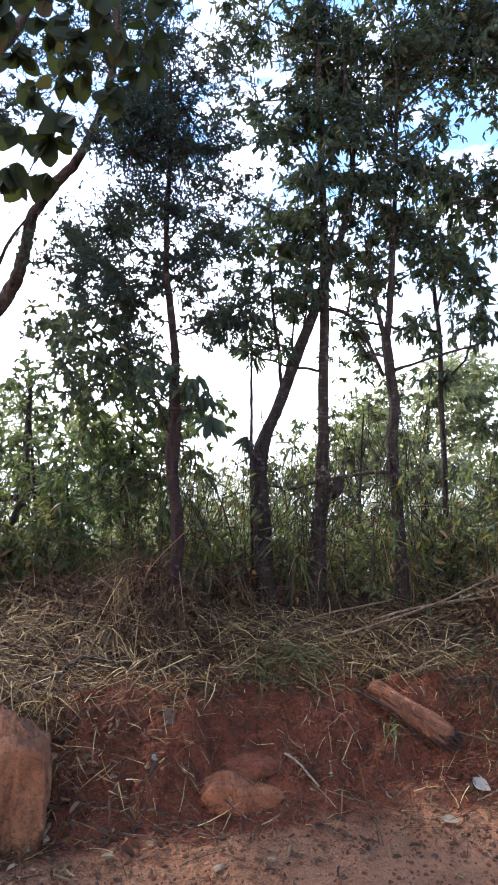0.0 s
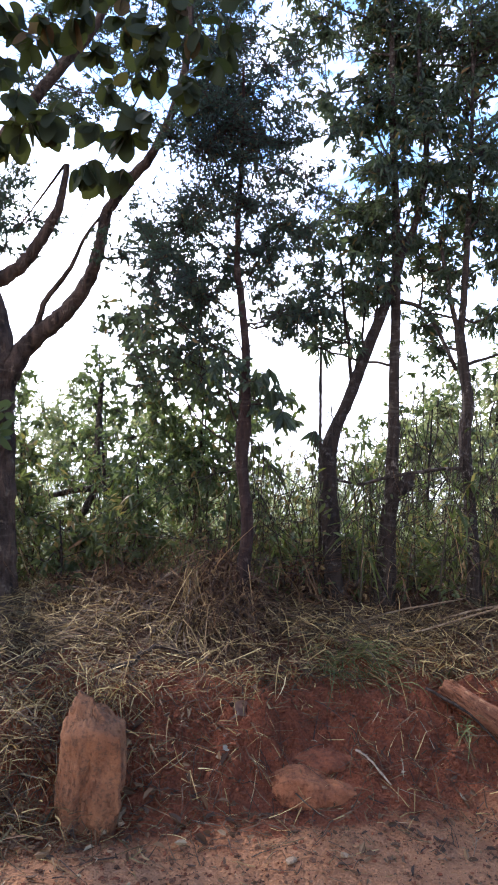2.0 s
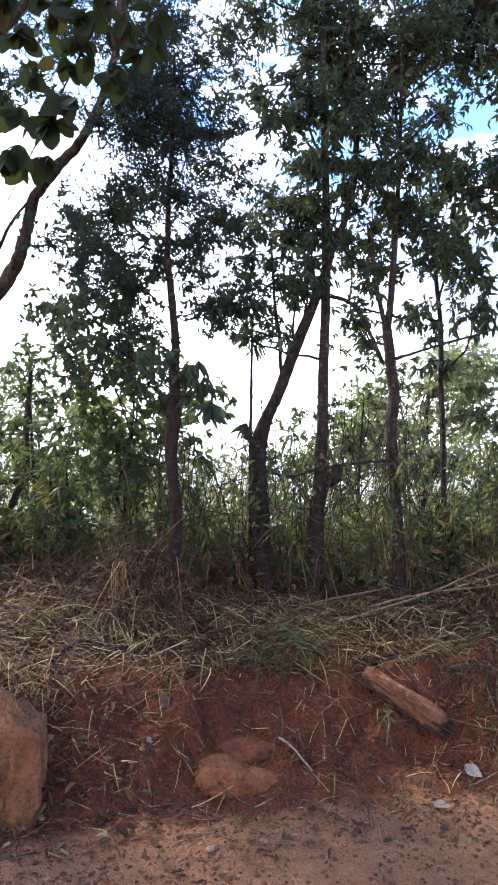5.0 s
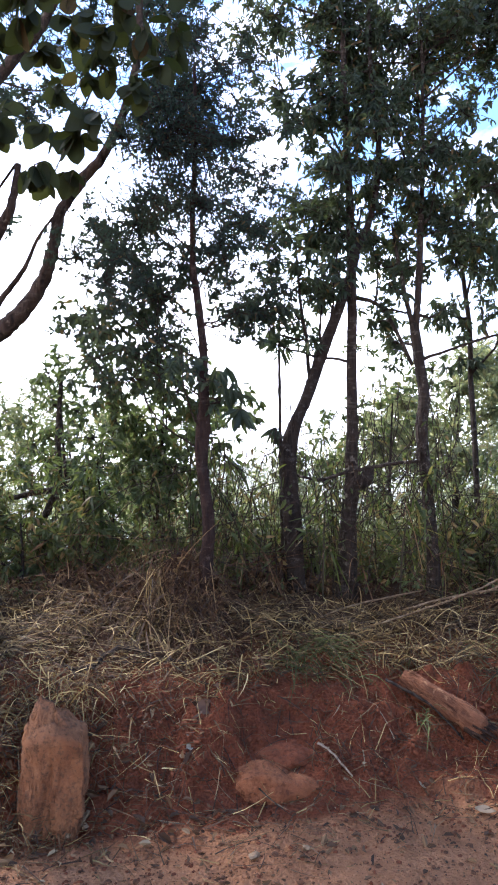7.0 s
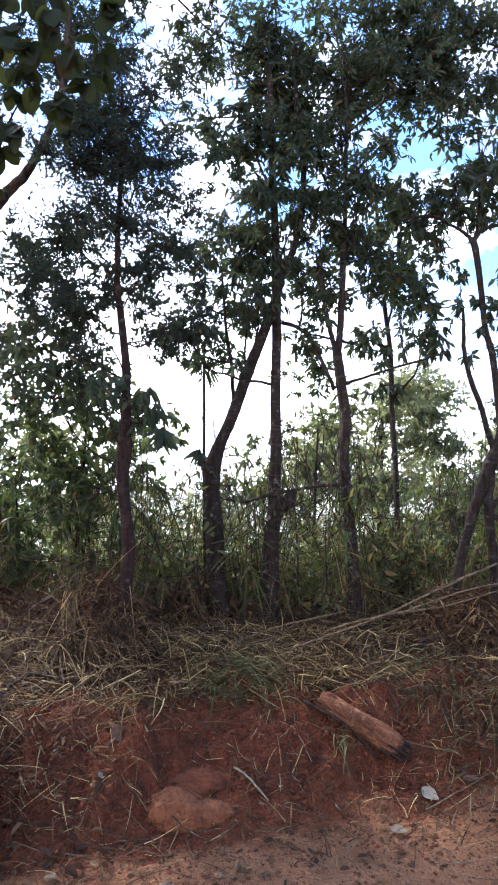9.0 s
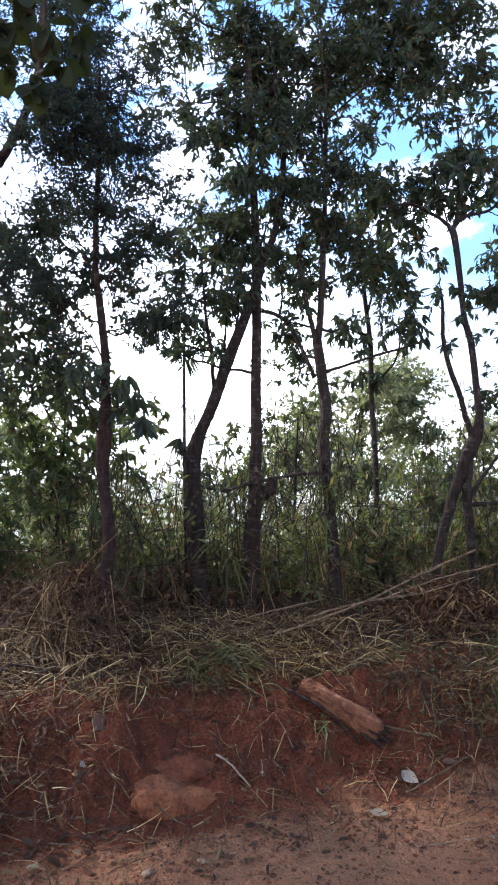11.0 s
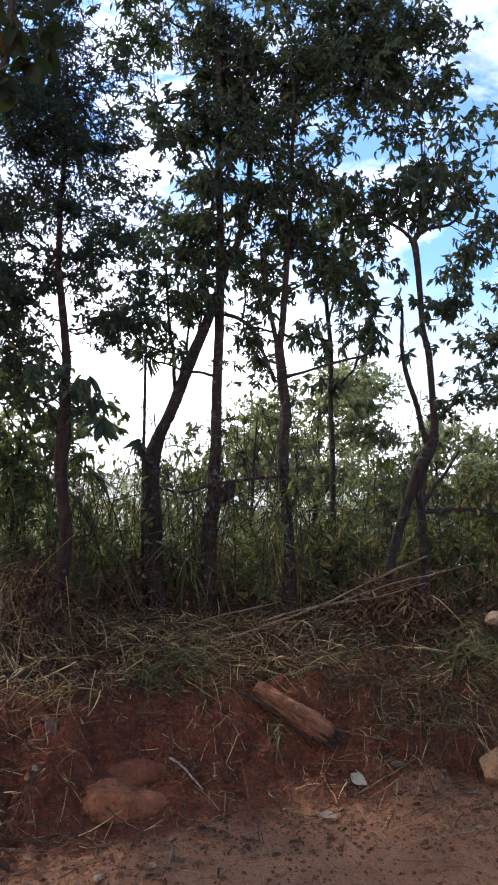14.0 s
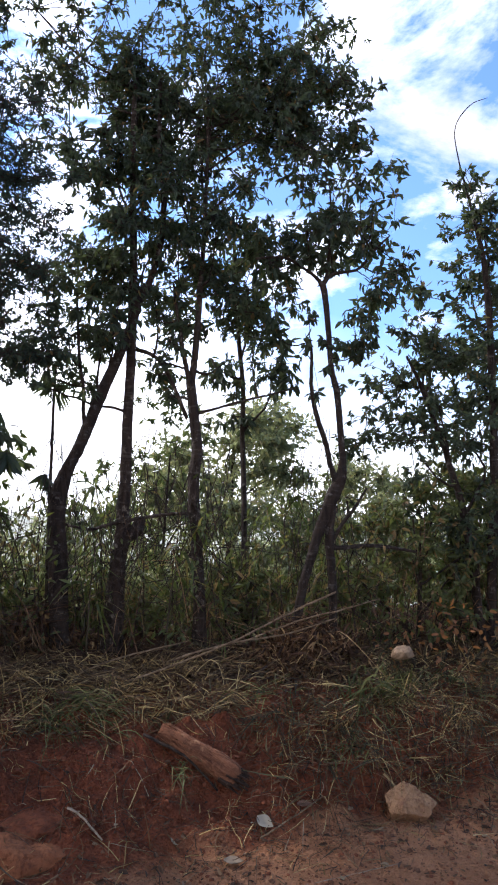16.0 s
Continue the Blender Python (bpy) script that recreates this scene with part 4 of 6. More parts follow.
E_MORE = [(1.78, 4.75, 3.62, 0.22), (2.07, 4.85, 3.63, 0.22), (2.29, 4.75, 3.65, 0.18), (2.54, 4.85, 3.84, 0.14), (1.77, 4.95, 3.45, 0.16), (2.30, 4.65, 3.22, 0.16), (2.55, 4.75, 3.45, 0.16), (2.27, 4.85, 3.07, 0.14), (1.63, 5.05, 3.49, 0.19), (1.51, 4.95, 3.63, 0.18), (2.16, 4.95, 3.88, 0.19), (1.90, 4.75, 3.37, 0.14), (2.51, 4.75, 4.00, 0.10), (2.75, 4.85, 3.27, 0.17), (2.21, 4.95, 2.84, 0.17), (1.91, 4.75, 2.82, 0.14), (2.37, 4.75, 4.27, 0.08), (1.77, 4.75, 2.76, 0.12), (1.82, 4.80, 2.98, 0.12), (2.23, 4.80, 2.86, 0.12), (2.33, 4.75, 3.17, 0.12), (2.49, 4.80, 3.38, 0.12), (2.19, 4.90, 3.04, 0.12), (1.95, 4.75, 2.64, 0.12), (1.87, 4.75, 2.43, 0.12), (2.26, 4.70, 2.98, 0.12), (2.06, 4.80, 3.38, 0.12)]
limb_tree((1.74, 4.60, 0.6), "small crooked tree with two stems and sparse leaves", E_TRUNK, E_LIMBS, BARK,
          [dict(clumps=E_CROWN, mat=LEAF_LONG, edge=0.42, density=700, length=0.075, width=0.03, droop=0.8, per_twig=4, spray=1.0, branch=0.006),
           dict(clumps=E_MORE, mat=LEAF_LONG, density=950, length=0.07, width=0.032, droop=0.9, per_twig=4, spray=1.0, branch=0.005)], seed=15)

G_TRUNK = [(3.36, 4.90, 0.97, 0.049), (3.40, 4.90, 1.68, 0.045), (3.41, 4.90, 2.59, 0.037), (3.37, 4.90, 3.53, 0.028), (3.25, 4.90, 4.08, 0.016), (3.15, 4.90, 4.45, 0.007), (3.12, 4.90, 4.74, 0.005), (3.26, 4.90, 4.96, 0.005), (3.43, 4.90, 5.06, 0.002)]
G_LIMBS = [[(3.30, 4.90, 0.5, 0.049), (3.16, 4.90, 1.45, 0.040), (3.04, 4.90, 1.89, 0.031), (2.93, 4.90, 2.19, 0.027), (2.79, 4.90, 2.54, 0.020), (2.66, 4.90, 2.79, 0.013)]]
G_CROWN = [(3.36, 4.90, 3.91, 0.35), (3.41, 5.20, 3.52, 0.39), (2.86, 4.90, 2.91, 0.34), (2.68, 5.10, 2.65, 0.30), (3.60, 5.20, 2.95, 0.49), (2.68, 4.90, 2.13, 0.31), (3.25, 5.00, 2.13, 0.46), (3.31, 4.70, 1.68, 0.43), (2.39, 5.10, 2.17, 0.25), (3.03, 5.30, 1.75, 0.38), (3.25, 4.90, 4.27, 0.19), (3.10, 4.90, 1.49, 0.31), (2.83, 4.90, 2.92, 0.24), (2.75, 5.10, 2.60, 0.25), (2.93, 4.90, 2.40, 0.26), (3.21, 5.20, 2.83, 0.28), (2.50, 4.90, 2.29, 0.17), (3.34, 4.90, 3.70, 0.20), (3.48, 5.00, 3.42, 0.24), (3.25, 4.90, 3.13, 0.20), (3.55, 5.10, 2.96, 0.24), (3.31, 4.90, 2.67, 0.22), (3.63, 5.00, 3.92, 0.24), (3.33, 4.90, 4.04, 0.16), (3.48, 4.90, 2.45, 0.26), (3.32, 5.10, 2.38, 0.22), (3.05, 4.80, 2.77, 0.16), (3.59, 4.90, 3.20, 0.30), (3.05, 4.90, 3.53, 0.12), (3.47, 4.90, 4.30, 0.12)]
limb_tree((3.36, 4.90, 0.7), "bushy tree with dense dark foliage and a bare top shoot", G_TRUNK, G_LIMBS, BARK,
          [dict(clumps=G_CROWN, mat=LEAF_LONG, density=1700, length=0.052, width=0.024, droop=0.4, per_twig=9)], seed=17)

H_TRUNK = [(-1.95, 5.80, 1.00, 0.035), (-1.88, 5.80, 1.19, 0.038), (-1.80, 5.80, 1.38, 0.041), (-1.80, 5.80, 1.64, 0.035), (-1.79, 5.80, 1.93, 0.029), (-1.77, 5.80, 2.26, 0.020)]
H_LIMBS = [
    [(-1.81, 5.80, 1.35, 0.035), (-2.00, 5.80, 1.33, 0.032), (-2.20, 5.80, 1.28, 0.026)],
    [(-1.80, 5.80, 1.38, 0.035), (-1.65, 5.80, 1.47, 0.026), (-1.47, 5.80, 1.52, 0.017)],
]
# thin saplings and leaning stems
def sapling(rows, label, crown=(), seed=1, mat=LEAF_LONG, **kw):
    at = (rows[0][0], rows[0][1], float(ground_height(rows[0][0], rows[0][1])))
    return limb_tree(at, label, rows, [], BARK, [dict(clumps=list(crown), mat=mat, **kw)] if crown else [], "saplings", seed, "sapling")


sapling([(0.04, 5.06, 0.80, 0.016), (0.03, 5.06, 1.59, 0.015), (0.03, 5.05, 1.99, 0.013), (0.03, 5.05, 2.38, 0.011), (0.04, 5.05, 2.62, 0.008)],
        "thin straight sapling with a few long leaves", [(0.03, 5.05, 2.4, 0.12), (0.0, 5.05, 1.8, 0.1)], 21, density=420, length=0.13, width=0.03, droop=0.9, per_twig=5)
sapling([(-2.00, 4.25, 0.60, 0.045), (-2.06, 4.28, 0.72, 0.045), (-2.19, 4.28, 1.14, 0.047), (-2.31, 4.3, 1.47, 0.048), (-2.42, 4.3, 1.80, 0.040), (-2.58, 4.3, 2.46, 0.026), (-2.7, 4.3, 3.0, 0.015)], "leaning young stem beside the old tree", [(-2.7, 4.4, 3.0, 0.25)], 22, density=400, length=0.08, width=0.035)

# crooked stem behind, with a bough to each side
limb_tree((H_TRUNK[0][0], 5.8, float(ground_height(H_TRUNK[0][0], 5.8))), "crooked grey stem with a level bough behind the bank", H_TRUNK, H_LIMBS, BARK_SPOT,
          [dict(clumps=[(H_TRUNK[-1][0], 5.8, H_TRUNK[-1][2], 0.16)], mat=LEAF_SUN, density=400, length=0.06, width=0.028, droop=0.4, per_twig=5)], seed=19)

# leafy young trees behind the front row
LEFT = [(-1.89, 6.00, 2.07, 0.33), (-1.45, 5.60, 1.77, 0.31), (-2.06, 6.40, 1.44, 0.30), (-1.36, 6.00, 1.45, 0.33), (-2.04, 6.80, 2.52, 0.24), (-2.14, 6.20, 1.74, 0.34), (-1.78, 6.00, 1.07, 0.24)]
MID = [(-1.28, 5.20, 2.39, 0.22), (-0.95, 4.90, 2.15, 0.23), (-0.75, 5.05, 2.21, 0.20), (-1.15, 5.05, 1.89, 0.22), (-0.91, 5.20, 1.77, 0.22), (-0.61, 4.90, 1.88, 0.19), (-1.23, 4.90, 1.57, 0.19), (-1.03, 5.05, 1.45, 0.18), (-0.45, 5.05, 2.09, 0.16), (-0.72, 5.05, 1.53, 0.18), (-1.05, 5.40, 1.85, 0.34), (-0.82, 5.30, 2.09, 0.25), (-0.84, 5.20, 1.59, 0.29), (-0.43, 5.20, 1.67, 0.25), (-0.31, 5.20, 1.95, 0.17), (-0.95, 5.4, 1.3, 0.25)]
LEFT2 = [(-2.66, 6.00, 1.93, 0.39), (-2.83, 6.60, 2.36, 0.27), (-2.48, 5.60, 1.46, 0.32), (-1.98, 5.40, 1.06, 0.27), (-3.50, 6.80, 2.25, 0.34), (-3.68, 7.00, 1.45, 0.29), (-3.1, 6.0, 1.2, 0.35)]
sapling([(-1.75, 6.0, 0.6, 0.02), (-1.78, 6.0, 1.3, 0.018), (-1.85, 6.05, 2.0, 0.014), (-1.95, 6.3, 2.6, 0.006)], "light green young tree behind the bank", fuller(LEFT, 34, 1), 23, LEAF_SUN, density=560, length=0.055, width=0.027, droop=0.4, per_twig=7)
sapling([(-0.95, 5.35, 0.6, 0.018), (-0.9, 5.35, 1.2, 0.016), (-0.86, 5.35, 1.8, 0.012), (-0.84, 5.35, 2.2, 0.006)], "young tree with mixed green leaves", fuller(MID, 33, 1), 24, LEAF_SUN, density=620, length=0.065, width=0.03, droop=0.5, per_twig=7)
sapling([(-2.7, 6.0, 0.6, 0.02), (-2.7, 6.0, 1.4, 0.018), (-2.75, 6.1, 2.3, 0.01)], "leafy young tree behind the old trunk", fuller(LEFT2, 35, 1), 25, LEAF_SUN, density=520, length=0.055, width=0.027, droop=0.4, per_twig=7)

LOW = [(-1.45, 5.3, 1.35, 0.25), (-1.2, 5.2, 1.1, 0.22), (-1.6, 5.4, 1.0, 0.25), (-0.9, 5.1, 1.0, 0.2), (-1.1, 5.3, 1.6, 0.22), (-1.7, 5.2, 1.6, 0.25), (-0.65, 5.2, 1.25, 0.2), (-1.5, 5.1, 0.85, 0.15)]
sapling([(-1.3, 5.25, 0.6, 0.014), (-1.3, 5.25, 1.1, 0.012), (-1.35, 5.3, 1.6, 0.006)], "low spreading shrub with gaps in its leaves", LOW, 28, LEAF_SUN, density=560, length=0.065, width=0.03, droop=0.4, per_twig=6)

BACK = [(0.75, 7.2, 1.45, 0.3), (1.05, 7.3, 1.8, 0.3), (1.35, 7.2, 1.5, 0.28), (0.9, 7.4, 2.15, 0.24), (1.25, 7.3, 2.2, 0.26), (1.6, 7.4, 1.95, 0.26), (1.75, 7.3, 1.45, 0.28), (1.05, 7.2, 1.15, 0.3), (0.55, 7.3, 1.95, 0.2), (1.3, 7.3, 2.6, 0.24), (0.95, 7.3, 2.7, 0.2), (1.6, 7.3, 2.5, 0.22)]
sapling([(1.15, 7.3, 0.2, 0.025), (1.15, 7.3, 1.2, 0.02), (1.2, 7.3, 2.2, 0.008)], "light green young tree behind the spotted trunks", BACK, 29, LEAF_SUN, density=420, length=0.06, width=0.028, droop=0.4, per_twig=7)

# sunlit trees further back
R1 = [(2.30, 9.00, 2.50, 0.67), (2.08, 9.60, 2.00, 0.62), (2.81, 9.40, 2.81, 0.55), (2.94, 9.00, 2.16, 0.52), (1.58, 9.50, 2.36, 0.53), (1.29, 9.00, 1.73, 0.50), (2.31, 8.40, 1.55, 0.62)]
R2 = [(3.20, 8.40, 1.51, 0.56), (3.72, 8.20, 1.38, 0.49), (2.84, 8.00, 1.03, 0.47), (4.59, 9.00, 1.54, 0.62), (4.2, 8.6, 0.9, 0.6)]
sapling([(2.3, 9.2, -0.2, 0.06), (2.3, 9.2, 1.2, 0.05), (2.35, 9.2, 2.6, 0.025)], "sunlit tree with yellow-green leaves behind", R1, 26, LEAF_HAZED, density=1500, length=0.07, width=0.036, droop=0.3, per_twig=8)
sapling([(3.4, 8.4, 0.0, 0.04), (3.45, 8.4, 0.9, 0.035), (3.5, 8.4, 1.7, 0.015)], "low sunlit bush with yellowing leaves", R2, 27, LEAF_HAZED, density=1300, length=0.07, width=0.036, droop=0.3, per_twig=8)


GLADE = [(-0.9, 7.6, 0.75), (-0.2, 7.9, 0.8), (0.5, 7.4, 0.7), (1.1, 7.8, 0.95), (1.7, 7.3, 0.8), (2.3, 7.6, 0.9), (-1.7, 7.6, 0.8)]
for k, (x, y, top) in enumerate(GLADE):
    low = float(ground_height(x, y))
    tall = top - low
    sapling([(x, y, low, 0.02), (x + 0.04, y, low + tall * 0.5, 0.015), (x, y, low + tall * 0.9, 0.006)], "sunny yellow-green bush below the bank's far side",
            [(x + a * 0.55, y + d * 0.4, low + tall * f, 0.3) for a, d, f in ((-0.6, 0, 0.45), (0.6, 0.3, 0.5), (0, -0.4, 0.7), (0.3, 0.2, 0.95), (-0.5, 0.3, 0.85), (0.8, -0.2, 0.8), (0, 0, 0.25))], 360 + k, LEAF_HAZED, density=700, length=0.075, width=0.034, droop=0.4, per_twig=6)

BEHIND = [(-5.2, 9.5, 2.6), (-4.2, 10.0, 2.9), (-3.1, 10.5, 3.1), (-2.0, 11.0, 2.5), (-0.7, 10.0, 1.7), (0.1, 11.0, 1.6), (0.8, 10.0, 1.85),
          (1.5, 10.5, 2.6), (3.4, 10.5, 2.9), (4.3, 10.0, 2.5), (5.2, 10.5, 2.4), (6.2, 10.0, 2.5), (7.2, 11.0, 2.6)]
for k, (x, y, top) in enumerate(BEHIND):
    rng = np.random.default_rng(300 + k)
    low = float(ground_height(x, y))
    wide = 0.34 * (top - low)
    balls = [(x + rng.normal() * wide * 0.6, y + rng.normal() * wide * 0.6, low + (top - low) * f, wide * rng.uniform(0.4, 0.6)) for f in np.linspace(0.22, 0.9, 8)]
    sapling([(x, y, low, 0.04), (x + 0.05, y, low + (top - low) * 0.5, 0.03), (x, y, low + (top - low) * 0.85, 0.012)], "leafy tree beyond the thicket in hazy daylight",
            balls, 320 + k, LEAF_HAZED if k % 3 else LEAF_SUN, density=700, length=0.075, width=0.034, droop=0.3, per_twig=7)


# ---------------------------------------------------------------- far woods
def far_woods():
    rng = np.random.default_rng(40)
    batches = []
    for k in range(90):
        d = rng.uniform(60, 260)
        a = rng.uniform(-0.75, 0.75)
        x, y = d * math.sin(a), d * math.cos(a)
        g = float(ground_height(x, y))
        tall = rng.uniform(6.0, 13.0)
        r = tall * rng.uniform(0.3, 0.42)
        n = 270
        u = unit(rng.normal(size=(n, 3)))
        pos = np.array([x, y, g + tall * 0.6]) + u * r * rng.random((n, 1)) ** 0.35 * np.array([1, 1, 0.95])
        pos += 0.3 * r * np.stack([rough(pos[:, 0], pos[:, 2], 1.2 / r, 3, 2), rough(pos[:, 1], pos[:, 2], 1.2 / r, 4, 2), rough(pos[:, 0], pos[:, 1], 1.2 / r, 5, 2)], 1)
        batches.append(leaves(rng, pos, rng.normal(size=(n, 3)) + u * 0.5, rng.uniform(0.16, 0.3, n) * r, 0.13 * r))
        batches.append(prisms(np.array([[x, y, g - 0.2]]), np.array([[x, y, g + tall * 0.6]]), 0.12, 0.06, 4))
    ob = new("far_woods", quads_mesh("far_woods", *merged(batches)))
    # The haze over the valley is only this pale leaf colour
    ob.data.materials.append(LEAF_HAZED)
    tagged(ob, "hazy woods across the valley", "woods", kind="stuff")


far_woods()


# ---------------------------------------------------------------- undergrowth
def thin(rng, x):
    """Keeps fewer stems where light comes through the thicket."""
    gap = np.exp(-((x - 0.78) / 0.2) ** 2) + np.exp(-((x - 1.5) / 0.28) ** 2) + np.exp(-((x + 1.3) / 0.28) ** 2) + np.exp(-((x - 0.3) / 0.12) ** 2)
    return rng.random(len(x)) > 0.72 * np.clip(gap, 0, 1)


def thicket():
    """Cane grass with long leaves, dead vines and low plants among the trunks."""
    rng = np.random.default_rng(50)
    n = 420
    x, y = rng.uniform(-4.2, 4.8, n), 4.85 + rng.random(n) ** 1.2 * 2.0
    ok = (rough(x, y, 1.4, 52, 2) > -0.1) & thin(rng, x)
    x, y = x[ok], y[ok]
    n = len(x)
    tall = (0.2 + 0.85 * rng.random(n) ** 1.6) * (1 + 0.6 * rough(x, y, 1.6, 51, 2))
    base = np.stack([x, y, ground_height(x, y)], 1)
    lean = rng.normal(size=(n, 3)) * np.array([0.34, 0.3, 0]) + np.array([0, 0, 1])
    tip = base + lean * tall[:, None]
    part("cane", quads_mesh("cane", *prisms(base - [0, 0, 0.03], tip, rng.uniform(0.0015, 0.0045, n), 0.001)), STEM, root, kind="stuff")
    m = 6
    s = rng.uniform(0.1, 1.0, (n, m, 1))
    pos = (base[:, None] + (tip - base)[:, None] * s).reshape(-1, 3)
    way = rng.normal(size=pos.shape) * np.array([0.8, 0.8, 0.5]) + np.array([0, 0, 0.1])
    part("blade", quads_mesh("blade", *blades(rng, pos, way, rng.uniform(0.08, 0.24, len(pos)), rng.uniform(0.007, 0.016, len(pos)), 1.3, 4)), LEAF_BAMBOO, root, kind="stuff")
    # thin woody shoots with small leaves
    n = 300
    x, y = rng.uniform(-3.4, 3.6, n), rng.uniform(4.9, 5.9, n)
    ok = thin(rng, x)
    x, y, n = x[ok], y[ok], int(ok.sum())
    base = np.stack([x, y, ground_height(x, y) - 0.03], 1)
    tip = base + (rng.normal(size=(n, 3)) * [0.18, 0.18, 0] + [0, 0, 1]) * rng.uniform(0.4, 1.1, (n, 1))
    part("shoot", quads_mesh("shoot", *prisms(base, tip, rng.uniform(0.003, 0.007, n), 0.0015)), TWIG, root, kind="stuff")
    pos = (base[:, None] + (tip - base)[:, None] * rng.uniform(0.15, 1.05, (n, 16, 1)) + rng.normal(size=(n, 16, 3)) * 0.03).reshape(-1, 3)
    size = rng.uniform(0.5, 1.2, len(pos))
    part("shoot_leaf", quads_mesh("shoot_leaf", *leaves(rng, pos, rng.normal(size=pos.shape) + [0, 0, -0.4], 0.065 * size, 0.025 * size)), LEAF_WARM, root, kind="stuff")
    # dead stems and vines, thickest near the ground
    for n, tall, lo, hi, thick in ((2600, 0.35, 4.7, 5.7, 0.007), (1700, 1.0, 4.8, 6.2, 0.005)):
        x, y = rng.uniform(-4, 4.6, n), rng.uniform(lo, hi, n)
        ok = thin(rng, x)
        x, y, n = x[ok], y[ok], int(ok.sum())
        pos = np.stack([x, y, ground_height(x, y) + rng.random(n) ** 1.4 * tall], 1)
        way = rng.normal(size=(n, 3)) * np.array([0.7, 0.4, 0.8]) + np.array([0, 0, 0.2])
        part("vine", quads_mesh("vine", *blades(rng, pos, way, rng.uniform(0.2, 0.9, n), rng.uniform(0.4, 1.3, n) * thick, 0.5, 7, 0.3, ground_height)), DEAD, root, kind="stuff")
    # leafy low plants
    for n, lo, hi, tall, mat in ((600, 4.85, 5.9, 0.4, LEAF_WARM), (140, 5.8, 8.0, 0.4, LEAF_SUN)):
        x, y = rng.uniform(-4.2, 4.8, n), rng.uniform(lo, hi, n)
        ok = rough(x, y, 1.1, 55, 2) > -0.1
        x, y = x[ok], y[ok]
        c = np.stack([x, y, ground_height(x, y) + rng.random(len(x)) * tall], 1)
        pos = (c[:, None] + rng.normal(size=(len(x), 9, 3)) * 0.06).reshape(-1, 3)
        size = rng.uniform(0.6, 1.3, len(pos))
        part("leaf", quads_mesh("leaf", *leaves(rng, pos, rng.normal(size=pos.shape) + [0, 0, -0.2], 0.075 * size, 0.034 * size)), mat, root, kind="stuff")
    # bramble: arching dark twigs
    n = 900
    x, y = rng.normal(0.3, 1.3, n), rng.uniform(4.75, 5.5, n)
    ok = thin(rng, x)
    x, y, n = x[ok], y[ok], int(ok.sum())
    pos = np.stack([x, y, ground_height(x, y) + rng.random(n) * 0.9], 1)
    way = rng.normal(size=(n, 3)) * [0.9, 0.3, 0.7] + [0, 0, 0.35]
    part("bramble", quads_mesh("bramble", *blades(rng, pos, way, rng.uniform(0.25, 0.85, n), rng.uniform(0.002, 0.0055, n), 0.5, 8, 0.35, ground_height)), TWIG, root, kind="stuff")
    k = rng.integers(0, n, 1300)
    at = pos[k] + unit(way)[k] * rng.uniform(0.1, 0.5, (1300, 1)) + rng.normal(size=(1300, 3)) * 0.05
    part("bramble_leaf", quads_mesh("bramble_leaf", *leaves(rng, at, rng.normal(size=(1300, 3)) + [0, 0, -0.6], rng.uniform(0.03, 0.09, 1300), rng.uniform(0.014, 0.034, 1300))), LEAF_WARM, root, kind="stuff")
    # thin vines that hang from the branches
    batches = []
    for k in range(150):
        x, y = rng.choice([-0.45, 0.15, 0.56, 0.75, 1.03, 1.2, 1.9]) + rng.normal() * 0.08, rng.uniform(4.7, 5.1)
        top, low = rng.uniform(1.3, 2.2), rng.uniform(0.8, 1.4)
        a, b = rng.normal() * 0.25, rng.normal() * 0.3
        rows = [(x, y, top, 0.0022), (x + a * 0.5 + rng.normal() * 0.05, y, top * 0.6 + low * 0.4, 0.0025), (x + a + rng.normal() * 0.08, y, low, 0.0025), (x + a + b, y, low - rng.uniform(0.0, 0.3), 0.0018)]
        batches.append(stem(rows, 4, 6, 0.1, k, 1.2))
    part("hanging_vine", quads_mesh("hanging_vine", *merged(batches)), TWIG, root, kind="stuff")


root = thing("undergrowth", (0, 5.2, 0.62), "tangled cane grass and dead vines among the trunks", "undergrowth", kind="stuff")
thicket()


# ---------------------------------------------------------------- cut grass on the bank
def cover(x, y):
    """How thickly straw lies, 0 to 1."""
    s = y - foot(x)
    top = np.clip((s - 0.42) / 0.18, 0, 1) * np.clip((1.55 - s) / 0.35, 0, 1)
    bare = np.clip(np.minimum((x + 0.35) / 0.3, (1.15 - x) / 0.3), 0, 1)
    bare = bare * (0.86 + 0.1 * rough(x, y, 5.0, 62, 2))
    face = np.clip((s + np.where(x < -0.9, 0.3, 0.05)) / 0.25, 0, 1) * (1 - bare) * np.where(x < -1.15, 0.8, np.where(x > 1.2, 0.7, 0.4))
    near_log = np.clip(np.hypot((x - 0.82) / 0.26, (y - 3.62) / 0.2) - 0.6, 0, 1)
    return near_log * np.clip(np.maximum(top, face) * (0.75 + 0.5 * rough(x, y, 2.2, 61, 3)), 0, 1)


